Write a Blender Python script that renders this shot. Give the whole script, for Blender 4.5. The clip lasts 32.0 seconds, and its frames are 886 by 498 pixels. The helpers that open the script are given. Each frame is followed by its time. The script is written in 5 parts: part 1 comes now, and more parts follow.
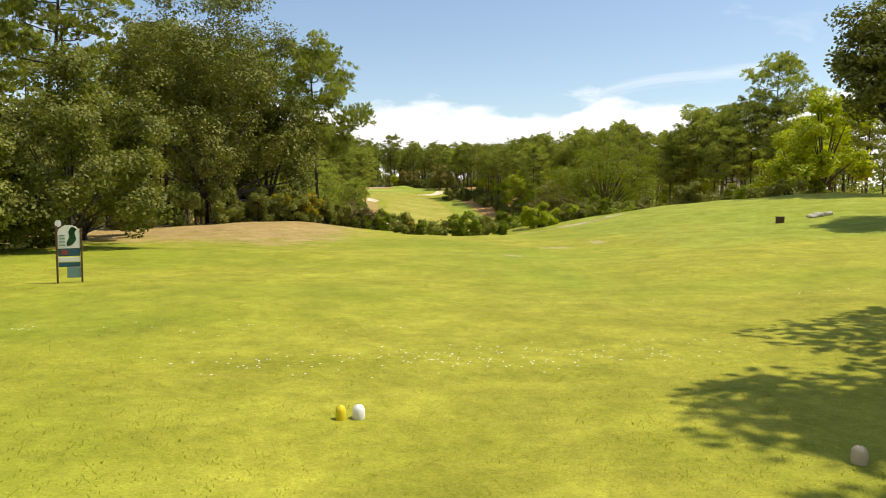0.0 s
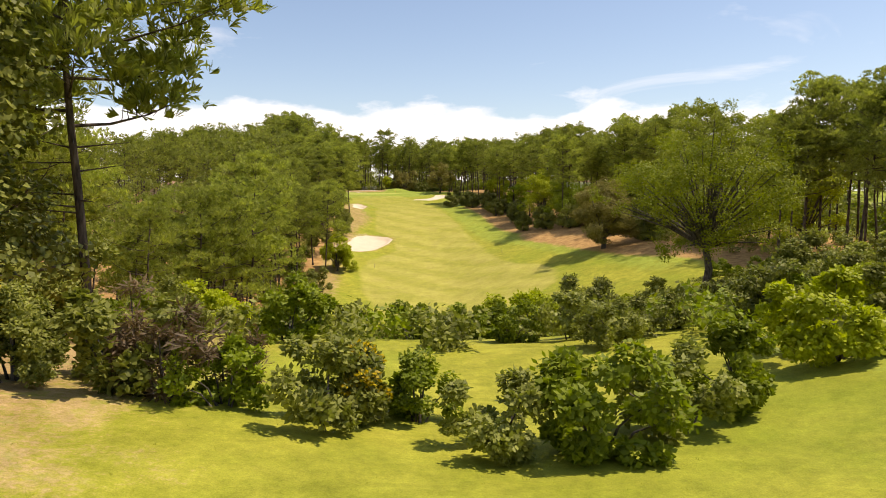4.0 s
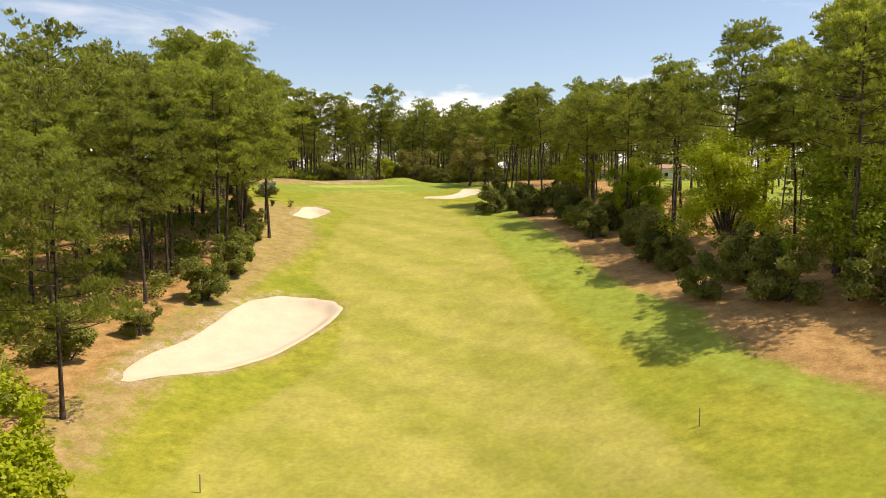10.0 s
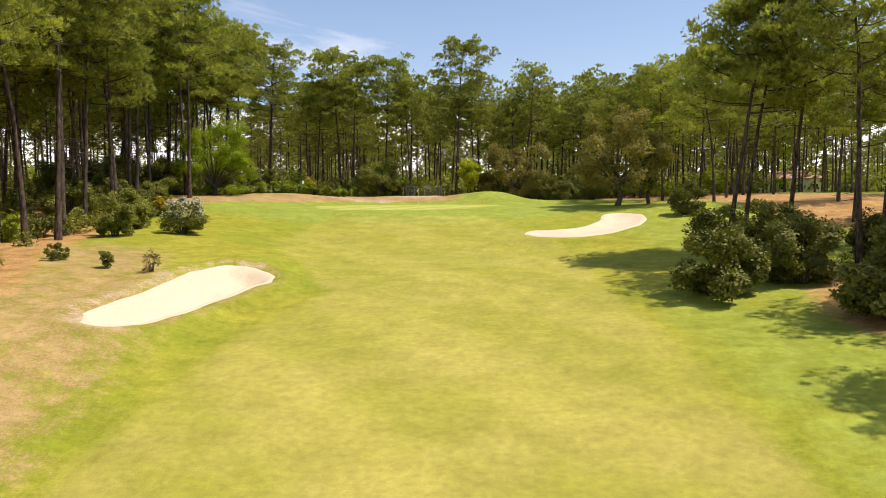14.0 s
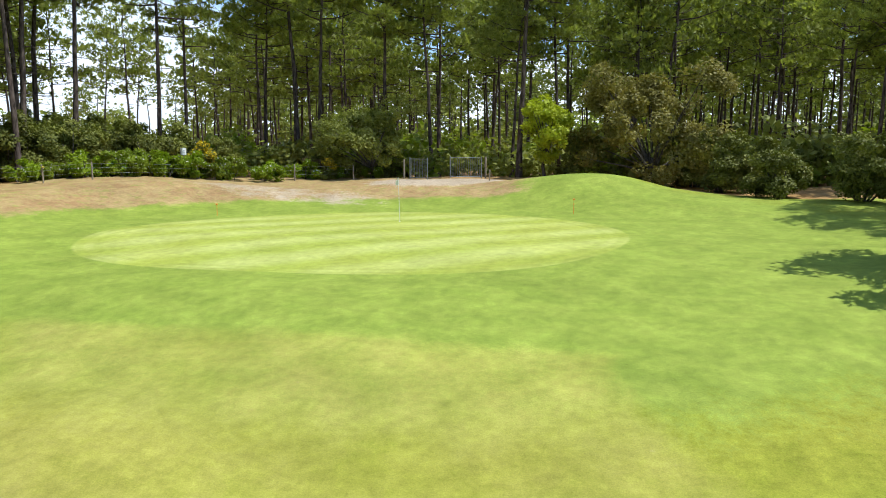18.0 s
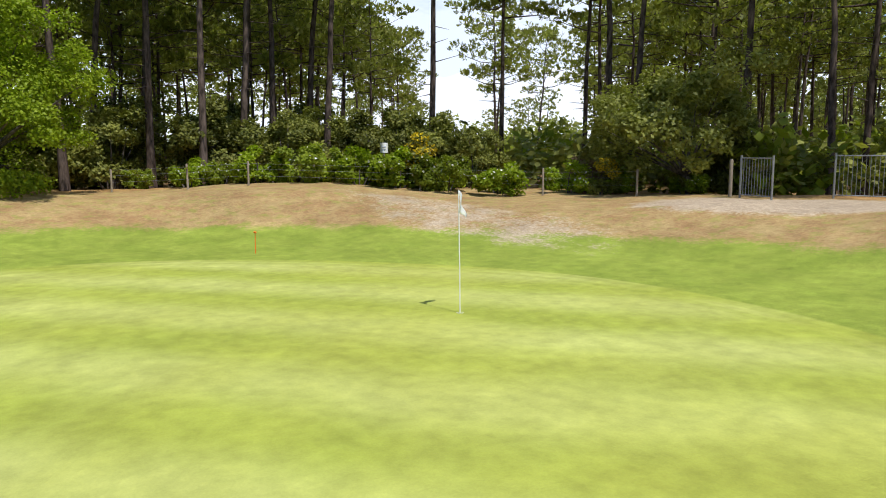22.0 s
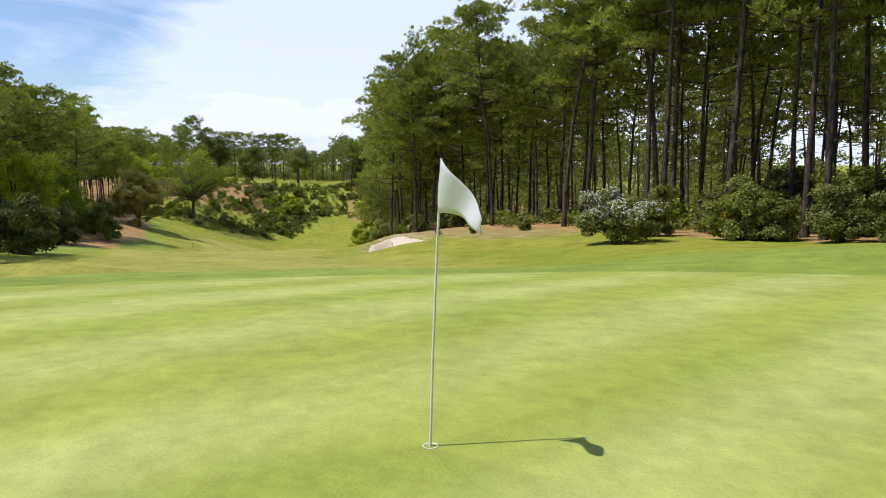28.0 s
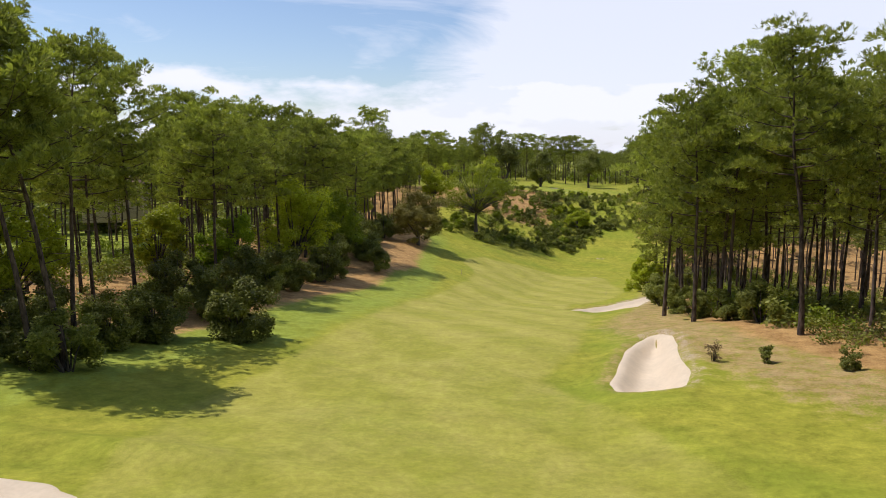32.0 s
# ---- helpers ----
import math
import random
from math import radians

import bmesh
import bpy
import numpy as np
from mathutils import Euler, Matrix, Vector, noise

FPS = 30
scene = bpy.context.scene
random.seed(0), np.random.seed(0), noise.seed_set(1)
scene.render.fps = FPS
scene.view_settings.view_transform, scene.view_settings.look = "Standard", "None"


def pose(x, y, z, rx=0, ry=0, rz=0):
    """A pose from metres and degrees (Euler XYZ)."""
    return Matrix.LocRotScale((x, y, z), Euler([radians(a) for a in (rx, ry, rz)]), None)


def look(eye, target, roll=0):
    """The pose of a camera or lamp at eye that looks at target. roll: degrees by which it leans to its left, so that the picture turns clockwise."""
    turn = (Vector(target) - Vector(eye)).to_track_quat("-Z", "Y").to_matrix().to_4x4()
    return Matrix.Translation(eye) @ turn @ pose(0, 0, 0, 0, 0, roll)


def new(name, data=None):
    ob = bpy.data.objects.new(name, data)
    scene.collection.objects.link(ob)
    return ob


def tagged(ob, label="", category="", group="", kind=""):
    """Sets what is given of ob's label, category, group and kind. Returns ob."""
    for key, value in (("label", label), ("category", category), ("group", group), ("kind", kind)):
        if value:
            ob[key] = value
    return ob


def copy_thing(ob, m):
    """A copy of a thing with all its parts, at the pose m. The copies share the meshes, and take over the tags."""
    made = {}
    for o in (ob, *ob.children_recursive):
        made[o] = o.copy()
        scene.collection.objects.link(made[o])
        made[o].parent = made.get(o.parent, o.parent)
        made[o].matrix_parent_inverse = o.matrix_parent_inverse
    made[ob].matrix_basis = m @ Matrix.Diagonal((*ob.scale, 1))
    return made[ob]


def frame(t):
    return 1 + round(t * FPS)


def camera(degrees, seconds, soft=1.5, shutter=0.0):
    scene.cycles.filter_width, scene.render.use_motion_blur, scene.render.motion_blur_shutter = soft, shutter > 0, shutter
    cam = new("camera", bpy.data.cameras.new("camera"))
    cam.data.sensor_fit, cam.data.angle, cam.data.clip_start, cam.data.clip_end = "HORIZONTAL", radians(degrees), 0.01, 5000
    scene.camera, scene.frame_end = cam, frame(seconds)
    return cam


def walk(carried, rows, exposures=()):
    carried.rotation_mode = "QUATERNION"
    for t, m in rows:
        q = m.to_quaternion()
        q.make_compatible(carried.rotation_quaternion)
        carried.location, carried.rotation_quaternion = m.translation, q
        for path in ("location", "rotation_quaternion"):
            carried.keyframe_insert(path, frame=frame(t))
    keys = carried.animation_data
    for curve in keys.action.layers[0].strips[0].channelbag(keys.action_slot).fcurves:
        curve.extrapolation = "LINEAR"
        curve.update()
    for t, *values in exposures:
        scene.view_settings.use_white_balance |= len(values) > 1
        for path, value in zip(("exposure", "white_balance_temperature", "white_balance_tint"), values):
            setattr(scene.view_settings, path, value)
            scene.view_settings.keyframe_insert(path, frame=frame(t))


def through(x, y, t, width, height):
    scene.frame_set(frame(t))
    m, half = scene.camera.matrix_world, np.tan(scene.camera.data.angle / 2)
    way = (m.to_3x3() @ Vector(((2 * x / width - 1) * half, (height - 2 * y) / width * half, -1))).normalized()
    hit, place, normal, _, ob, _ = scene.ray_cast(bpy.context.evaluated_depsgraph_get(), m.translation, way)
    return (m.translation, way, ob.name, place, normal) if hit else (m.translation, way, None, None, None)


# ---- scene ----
cam = camera(63.50, 32.0, 1.0)
PATH = [
    (0.0, pose(0.00, -315.78, -4.82, 86.14, -0.05, -4.70)),
    (0.5, pose(-0.17, -311.25, -4.65, 86.17, -0.05, -4.95)),
    (1.0, pose(0.07, -306.67, -4.41, 86.17, -0.03, -4.97)),
    (1.5, pose(0.48, -301.77, -4.24, 86.20, 0.02, -4.92)),
    (2.0, pose(0.95, -296.35, -4.06, 86.22, -0.00, -4.88)),
    (2.5, pose(1.32, -290.67, -3.88, 86.26, 0.06, -4.88)),
    (3.0, pose(1.68, -284.52, -3.68, 86.30, 0.14, -4.87)),
    (3.5, pose(2.04, -277.78, -3.51, 86.28, 0.11, -4.94)),
    (5.5, pose(4.37, -246.28, -2.73, 86.01, -0.10, -4.68)),
    (6.0, pose(5.12, -238.06, -2.72, 85.90, -0.05, -4.55)),
    (6.5, pose(5.82, -229.31, -2.76, 85.82, -0.02, -4.51)),
    (7.0, pose(6.69, -220.15, -2.72, 85.64, 0.07, -4.43)),
    (7.5, pose(7.46, -211.14, -2.63, 85.56, 0.10, -4.42)),
    (8.0, pose(8.31, -201.69, -2.54, 85.57, 0.13, -4.37)),
    (8.5, pose(9.43, -192.03, -2.70, 85.73, 0.01, -4.09)),
    (9.0, pose(10.19, -183.27, -2.30, 85.60, 0.00, -3.65)),
    (9.5, pose(10.94, -174.54, -1.82, 85.51, -0.07, -3.04)),
    (10.0, pose(11.55, -165.85, -1.43, 85.43, -0.09, -2.36)),
    (10.5, pose(12.23, -156.81, -0.92, 85.30, 0.07, -1.65)),
    (11.0, pose(13.27, -147.50, -0.48, 85.41, 0.02, -0.77)),
    (11.5, pose(13.83, -138.31, -0.24, 85.58, 0.05, 0.27)),
    (12.0, pose(14.03, -129.25, 0.12, 85.70, 0.14, 1.62)),
    (12.5, pose(13.98, -120.15, 0.23, 85.89, 0.02, 2.81)),
    (13.0, pose(14.23, -110.49, 0.43, 85.90, 0.02, 4.40)),
    (13.5, pose(14.40, -100.64, 0.23, 86.15, 0.02, 5.99)),
    (14.0, pose(13.58, -91.23, -0.06, 86.53, -0.00, 6.54)),
    (14.5, pose(12.56, -81.74, -0.13, 86.69, -0.05, 6.79)),
    (15.0, pose(11.86, -73.13, -0.12, 86.64, -0.15, 6.99)),
    (15.5, pose(10.67, -64.46, -0.39, 86.97, -0.04, 7.25)),
    (17.5, pose(10.04, -38.25, 3.27, 82.12, 0.17, 11.01)),
    (18.0, pose(10.19, -32.73, 3.28, 82.33, -0.02, 13.83)),
    (18.5, pose(10.22, -28.11, 3.21, 82.44, 0.05, 17.62)),
    (19.0, pose(10.34, -24.15, 3.04, 82.57, 0.15, 22.06)),
    (19.5, pose(10.51, -20.56, 2.79, 82.88, 0.12, 26.60)),
    (20.0, pose(10.41, -17.43, 2.56, 83.20, 0.07, 30.90)),
    (20.5, pose(10.22, -14.81, 2.46, 83.33, 0.07, 34.77)),
    (21.0, pose(10.01, -12.46, 2.44, 83.38, 0.01, 38.97)),
    (21.5, pose(9.78, -10.07, 2.44, 83.44, -0.09, 44.72)),
    (22.0, pose(9.44, -7.81, 2.55, 83.33, -0.13, 51.81)),
    (22.5, pose(9.05, -5.91, 2.56, 83.36, -0.14, 59.67)),
    (23.0, pose(8.72, -4.13, 2.52, 83.40, -0.08, 68.17)),
    (23.5, pose(8.35, -2.56, 2.48, 83.40, -0.11, 76.23)),
    (24.0, pose(7.91, -1.05, 2.43, 83.30, 0.02, 85.66)),
    (24.5, pose(7.36, 0.35, 2.36, 83.27, -0.05, 95.92)),
    (25.0, pose(6.66, 1.59, 2.26, 83.24, -0.01, 106.40)),
    (25.5, pose(5.82, 2.85, 2.16, 83.18, 0.01, 117.93)),
    (26.0, pose(4.89, 3.94, 2.09, 83.19, 0.18, 129.04)),
    (26.5, pose(3.88, 4.85, 2.10, 83.18, 0.34, 140.74)),
    (28.5, pose(-0.29, 5.08, 2.10, 83.05, -0.07, 180.77)),
    (29.0, pose(-1.17, 4.37, 2.05, 83.06, 0.20, 189.66)),
    (29.5, pose(-1.97, 3.34, 2.18, 83.01, 0.11, 194.14)),
    (30.0, pose(-2.63, 1.84, 2.77, 82.91, 0.02, 194.59)),
    (30.5, pose(-3.01, -0.28, 3.97, 82.89, 0.11, 194.55)),
    (31.0, pose(-3.19, -2.82, 5.41, 82.80, 0.09, 194.61)),
    (31.5, pose(-3.11, -5.65, 7.05, 82.76, -0.11, 194.76)),
    (32.0, pose(-2.70, -8.33, 8.57, 82.09, -0.15, 194.85)),
]
walk(cam, PATH, [(0.0, 0.20, 6900, 9), (3.5, 0.23, 7200, 17), (6.0, 0.20, 7200, 13), (9.0, 0.20, 7300, 14), (13.0, 0.28, 6900, 18), (15.0, 0.23, 6700, 18),
                 (18.0, 0.28, 5600, 6), (20.0, 0.13, 6000, 9), (22.0, 0.05, 5900, 11), (26.0, 0.08, 5300, 14), (29.0, -0.20, 5900, 15), (32.0, -0.18, 6100, 16)])

# ---- sky, sun, exposure ----
SUN_EL, SUN_AZ = radians(62), radians(1)
sun_way = Vector((math.cos(SUN_EL) * math.cos(SUN_AZ), math.cos(SUN_EL) * math.sin(SUN_AZ), math.sin(SUN_EL)))
sun = new("sun", bpy.data.lights.new("sun", "SUN"))
sun.data.energy, sun.data.angle, sun.data.color = 4.45, radians(0.55), (1.0, 0.93, 0.80)
sun.matrix_world = look((0, 0, 60), Vector((0, 0, 60)) - sun_way)

world = bpy.data.worlds.new("sky")
scene.world = world
world.use_nodes = True
wt = world.node_tree
wt.nodes.clear()


def wnode(kind, **values):
    n = wt.nodes.new(kind)
    for key, value in values.items():
        n.inputs[key].default_value = value
    return n


sky = wt.nodes.new("ShaderNodeTexSky")
sky.sky_type, sky.sun_disc = "NISHITA", False
sky.sun_elevation, sky.sun_rotation = SUN_EL, radians(90) - SUN_AZ
sky.air_density, sky.dust_density, sky.ozone_density = 1.0, 0.7, 1.6
coord = wt.nodes.new("ShaderNodeTexCoord")
split = wt.nodes.new("ShaderNodeSeparateXYZ")
wt.links.new(coord.outputs["Generated"], split.inputs[0])
# high thin cloud and a low bank of cumulus near the horizon
lift = wt.nodes.new("ShaderNodeVectorMath")
lift.operation = "DIVIDE"
soft_z = wnode("ShaderNodeMath")
soft_z.operation = "ADD"
wt.links.new(split.outputs[2], soft_z.inputs[0])
soft_z.inputs[1].default_value = 0.12
comb = wt.nodes.new("ShaderNodeCombineXYZ")
for k in range(3):
    wt.links.new(soft_z.outputs[0], comb.inputs[k])
wt.links.new(coord.outputs["Generated"], lift.inputs[0])
wt.links.new(comb.outputs[0], lift.inputs[1])
veil = wnode("ShaderNodeTexNoise", Scale=0.9, Detail=6.0, Roughness=0.62, Distortion=0.6)
wt.links.new(lift.outputs[0], veil.inputs["Vector"])
veil_ramp = wt.nodes.new("ShaderNodeMapRange")
veil_ramp.inputs[1].default_value, veil_ramp.inputs[2].default_value = 0.57, 0.86
sheet = wt.nodes.new("ShaderNodeMapRange")  # a broad sheet of white cloud over the west
sheet.inputs[1].default_value, sheet.inputs[2].default_value = -0.10, 0.06
sheet.inputs[3].default_value, sheet.inputs[4].default_value = 0.0, 0.45
sheet_way = wt.nodes.new("ShaderNodeVectorMath")
sheet_way.operation = "DOT_PRODUCT"
sheet_way.inputs[1].default_value = (-1.0, -0.38, -1.26)
wt.links.new(coord.outputs["Generated"], sheet_way.inputs[0])
wt.links.new(sheet_way.outputs["Value"], sheet.inputs[0])
more = wnode("ShaderNodeMath")
more.operation = "ADD"
wt.links.new(veil.outputs[0], more.inputs[0])
wt.links.new(sheet.outputs[0], more.inputs[1])
wt.links.new(more.outputs[0], veil_ramp.inputs[0])
bank = wnode("ShaderNodeTexNoise", Scale=5.0, Detail=7.0, Roughness=0.55)
squash = wt.nodes.new("ShaderNodeMapping")
squash.inputs["Scale"].default_value = (1.0, 1.0, 2.6)
wt.links.new(coord.outputs["Generated"], squash.inputs[0])
wt.links.new(squash.outputs[0], bank.inputs["Vector"])
low = wt.nodes.new("ShaderNodeMapRange")
low.inputs[1].default_value, low.inputs[2].default_value = 0.165, 0.085
low.inputs[3].default_value, low.inputs[4].default_value = -0.26, 0.36
wt.links.new(split.outputs[2], low.inputs[0])
add = wnode("ShaderNodeMath")
add.operation = "ADD"
wt.links.new(bank.outputs[0], add.inputs[0])
ahead = wt.nodes.new("ShaderNodeMapRange")
ahead.inputs[1].default_value, ahead.inputs[2].default_value = -0.1, 0.5
ahead.inputs[3].default_value, ahead.inputs[4].default_value = -0.24, 0.0
wt.links.new(split.outputs[1], ahead.inputs[0])
low_ahead = wnode("ShaderNodeMath")
low_ahead.operation = "ADD"
wt.links.new(low.outputs[0], low_ahead.inputs[0])
wt.links.new(ahead.outputs[0], low_ahead.inputs[1])
wt.links.new(low_ahead.outputs[0], add.inputs[1])
bank_ramp = wt.nodes.new("ShaderNodeMapRange")
bank_ramp.inputs[1].default_value, bank_ramp.inputs[2].default_value = 0.49, 0.61
wt.links.new(add.outputs[0], bank_ramp.inputs[0])
both = wnode("ShaderNodeMath")
both.operation = "MAXIMUM"
thin = wnode("ShaderNodeMath")
thin.operation = "MULTIPLY"
wt.links.new(veil_ramp.outputs[0], thin.inputs[0])
thin.inputs[1].default_value = 0.78
wt.links.new(thin.outputs[0], both.inputs[0])
wt.links.new(bank_ramp.outputs[0], both.inputs[1])
cloud = wt.nodes.new("ShaderNodeMixRGB")
cloud.inputs[2].default_value = (7.6, 7.7, 7.9, 1)
wt.links.new(both.outputs[0], cloud.inputs[0])
wt.links.new(sky.outputs[0], cloud.inputs[1])
back = wnode("ShaderNodeBackground", Strength=0.142)
wt.links.new(cloud.outputs[0], back.inputs[0])
wout = wt.nodes.new("ShaderNodeOutputWorld")
wt.links.new(back.outputs[0], wout.inputs[0])

# ---- materials ----
class Mat:
    """A small builder of node materials."""

    def __init__(self, name):
        self.m = bpy.data.materials.new(name)
        self.m.use_nodes = True
        self.t = self.m.node_tree
        self.t.nodes.clear()
        self.out = self.t.nodes.new("ShaderNodeOutputMaterial")
        self.bsdf = self.t.nodes.new("ShaderNodeBsdfPrincipled")
        self.t.links.new(self.bsdf.outputs[0], self.out.inputs[0])

    def node(self, kind, **values):
        n = self.t.nodes.new("ShaderNode" + kind)
        for key, value in values.items():
            n.inputs[key].default_value = value
        return n

    def link(self, a, b):
        self.t.links.new(a, b)

    def place(self, scale=(1, 1, 1), local=False, turn=0.0):
        """World position in metres, or the object's own."""
        if local:
            src = self.t.nodes.new("ShaderNodeTexCoord").outputs["Object"]
        else:
            src = self.t.nodes.new("ShaderNodeNewGeometry").outputs["Position"]
        n = self.t.nodes.new("ShaderNodeMapping")
        n.inputs["Scale"].default_value = scale
        n.inputs["Rotation"].default_value = (0, 0, turn)
        self.link(src, n.inputs[0])
        return n.outputs[0]

    def noise(self, scale, detail=4.0, rough=0.55, where=None, stretch=(1, 1, 1), local=False):
        n = self.node("TexNoise", Scale=scale, Detail=detail, Roughness=rough)
        self.link(where if where else self.place(stretch, local), n.inputs["Vector"])
        return n.outputs[0]

    def ramp(self, src, a, b, lo=0.0, hi=1.0):
        n = self.node("MapRange")
        n.inputs[1].default_value, n.inputs[2].default_value = a, b
        n.inputs[3].default_value, n.inputs[4].default_value = lo, hi
        self.link(src, n.inputs[0])
        return n.outputs[0]

    def math(self, op, a, b):
        n = self.node("Math")
        n.operation = op
        for k, v in enumerate((a, b)):
            if isinstance(v, (int, float)):
                n.inputs[k].default_value = v
            else:
                self.link(v, n.inputs[k])
        return n.outputs[0]

    def mix(self, fac, a, b, how="MIX"):
        n = self.node("MixRGB")
        n.blend_type = how
        for k, v in enumerate((fac, a, b)):
            if isinstance(v, (int, float)):
                n.inputs[k].default_value = v
            elif isinstance(v, tuple):
                n.inputs[k].default_value = (*v, 1)
            else:
                self.link(v, n.inputs[k])
        return n.outputs[0]

    def attribute(self, name):
        n = self.t.nodes.new("ShaderNodeAttribute")
        n.attribute_name = name
        s = self.t.nodes.new("ShaderNodeSeparateColor")
        self.link(n.outputs["Color"], s.inputs[0])
        return s.outputs[0], s.outputs[1], s.outputs[2]

    def bump(self, src, strength, distance=0.05):
        n = self.node("Bump", Strength=strength, Distance=distance)
        self.link(src, n.inputs["Height"])
        self.link(n.outputs[0], self.bsdf.inputs["Normal"])

    def color(self, v):
        if isinstance(v, tuple):
            self.bsdf.inputs["Base Color"].default_value = (*v, 1)
        else:
            self.link(v, self.bsdf.inputs["Base Color"])

    def rough(self, v, spec=0.3):
        self.bsdf.inputs["Roughness"].default_value = v
        self.bsdf.inputs["Specular IOR Level"].default_value = spec


def leaf_material(name, dark, light, through, spread=0.5, passing=0.40):
    """Foliage: colour varies from tree to tree and leaf to leaf; some light passes through."""
    m = Mat(name)
    info = m.t.nodes.new("ShaderNodeObjectInfo")
    geo = m.t.nodes.new("ShaderNodeNewGeometry")
    patch = m.ramp(m.noise(0.55, 3.0), 0.3, 0.7)
    mixv = m.math("ADD", m.math("MULTIPLY", geo.outputs["Random Per Island"], spread), m.math("MULTIPLY", patch, 1 - spread))
    tone = m.mix(mixv, dark, light)
    shade = m.ramp(info.outputs["Random"], 0, 1, 0.78, 1.22)
    tone = m.mix(1.0, tone, shade, "MULTIPLY")
    m.color(tone)
    m.rough(0.55, 0.25)
    glow = m.node("BsdfTranslucent")
    m.link(m.mix(1.0, tone, through, "MULTIPLY"), glow.inputs[0])
    blend = m.node("MixShader")
    blend.inputs[0].default_value = passing
    m.link(m.bsdf.outputs[0], blend.inputs[1])
    m.link(glow.outputs[0], blend.inputs[2])
    m.link(blend.outputs[0], m.out.inputs[0])
    return m.m


def bark_material(name, dark, light, scale=6.0):
    m = Mat(name)
    plates = m.noise(scale, 5.0, 0.6, stretch=(1, 1, 0.28))
    broad = m.noise(0.7, 2.0)
    m.color(m.mix(m.ramp(plates, 0.35, 0.65), m.mix(broad, dark, tuple(c * 0.6 for c in dark)), light))
    m.rough(0.9, 0.15)
    m.bump(plates, 0.9, 0.03)
    return m.m


def plain_material(name, tone, rough=0.6, grain=12.0, vary=0.2, metal=0.0, relief=0.15):
    m = Mat(name)
    n1, n2 = m.noise(grain, 4.0), m.noise(grain * 0.13, 2.0)
    both = m.math("MULTIPLY", m.math("ADD", n1, n2), 0.5)
    m.color(m.mix(m.ramp(both, 0.3, 0.7), tuple(c * (1 - vary) for c in tone), tuple(min(1, c * (1 + vary)) for c in tone)))
    m.rough(rough)
    m.bsdf.inputs["Metallic"].default_value = metal
    m.bump(n1, relief, 0.01)
    return m.m


PINE = leaf_material("pine_needles", (0.075, 0.094, 0.018), (0.510, 0.530, 0.110), (1.0, 1.1, 0.5), 0.4, 0.52)
PINE_FAR = leaf_material("pine_needles_far", (0.085, 0.102, 0.022), (0.430, 0.445, 0.095), (1.0, 1.1, 0.5))
OAK = leaf_material("oak_leaves", (0.110, 0.150, 0.010), (0.290, 0.340, 0.022), (1.1, 1.2, 0.35))
LIME = leaf_material("spring_leaves", (0.210, 0.240, 0.010), (0.480, 0.510, 0.028), (1.1, 1.2, 0.3))
SPRING_OAK = leaf_material("young_oak_leaves", (0.150, 0.185, 0.010), (0.370, 0.405, 0.024), (1.1, 1.2, 0.3))
FRESH = leaf_material("fresh_green_leaves", (0.165, 0.230, 0.006), (0.390, 0.475, 0.016), (1.0, 1.2, 0.3))
HOLM = leaf_material("evergreen_oak_leaves", (0.065, 0.080, 0.014), (0.285, 0.290, 0.052), (0.9, 1.0, 0.5), 0.5, 0.25)
BROWN = leaf_material("bronze_evergreen_leaves", (0.130, 0.120, 0.024), (0.420, 0.365, 0.095), (0.9, 0.9, 0.5))
SCRUB = leaf_material("scrub_leaves", (0.100, 0.115, 0.020), (0.360, 0.368, 0.080), (1.0, 1.1, 0.5))
DRY = leaf_material("dry_twigs", (0.110, 0.075, 0.040), (0.230, 0.165, 0.090), (1.0, 0.9, 0.7))
GORSE = leaf_material("yellow_blossom", (0.420, 0.300, 0.008), (0.760, 0.560, 0.012), (1.0, 1.0, 0.3))
WHITE_BLOSSOM = leaf_material("white_blossom", (0.620, 0.620, 0.520), (0.860, 0.860, 0.780), (1.0, 1.0, 0.8))
BARK = bark_material("pine_bark", (0.036, 0.027, 0.021), (0.140, 0.104, 0.085))
BARK_GREY = bark_material("grey_bark", (0.045, 0.038, 0.032), (0.150, 0.130, 0.108), 9.0)
SAND = plain_material("bunker_sand", (0.62, 0.51, 0.37), 0.95, 5.0, 0.10, relief=0.35)
WOOD_POST = plain_material("weathered_wood", (0.27, 0.225, 0.165), 0.85, 20.0, 0.3)
WHITE_PAINT = plain_material("white_paint", (0.80, 0.80, 0.78), 0.45, 8.0, 0.04)
FLAG_CLOTH = leaf_material("white_flag_cloth", (0.80, 0.80, 0.80), (0.84, 0.84, 0.84), (1.0, 1.0, 1.0))
STEEL = plain_material("galvanised_steel", (0.30, 0.31, 0.31), 0.5, 15.0, 0.2, 0.5)

GRASS = leaf_material("grass_blades", (0.250, 0.270, 0.030), (0.420, 0.410, 0.065), (1.0, 1.1, 0.5))
DAISY = plain_material("daisy_petals", (0.80, 0.80, 0.78), 0.7, 8.0, 0.05)


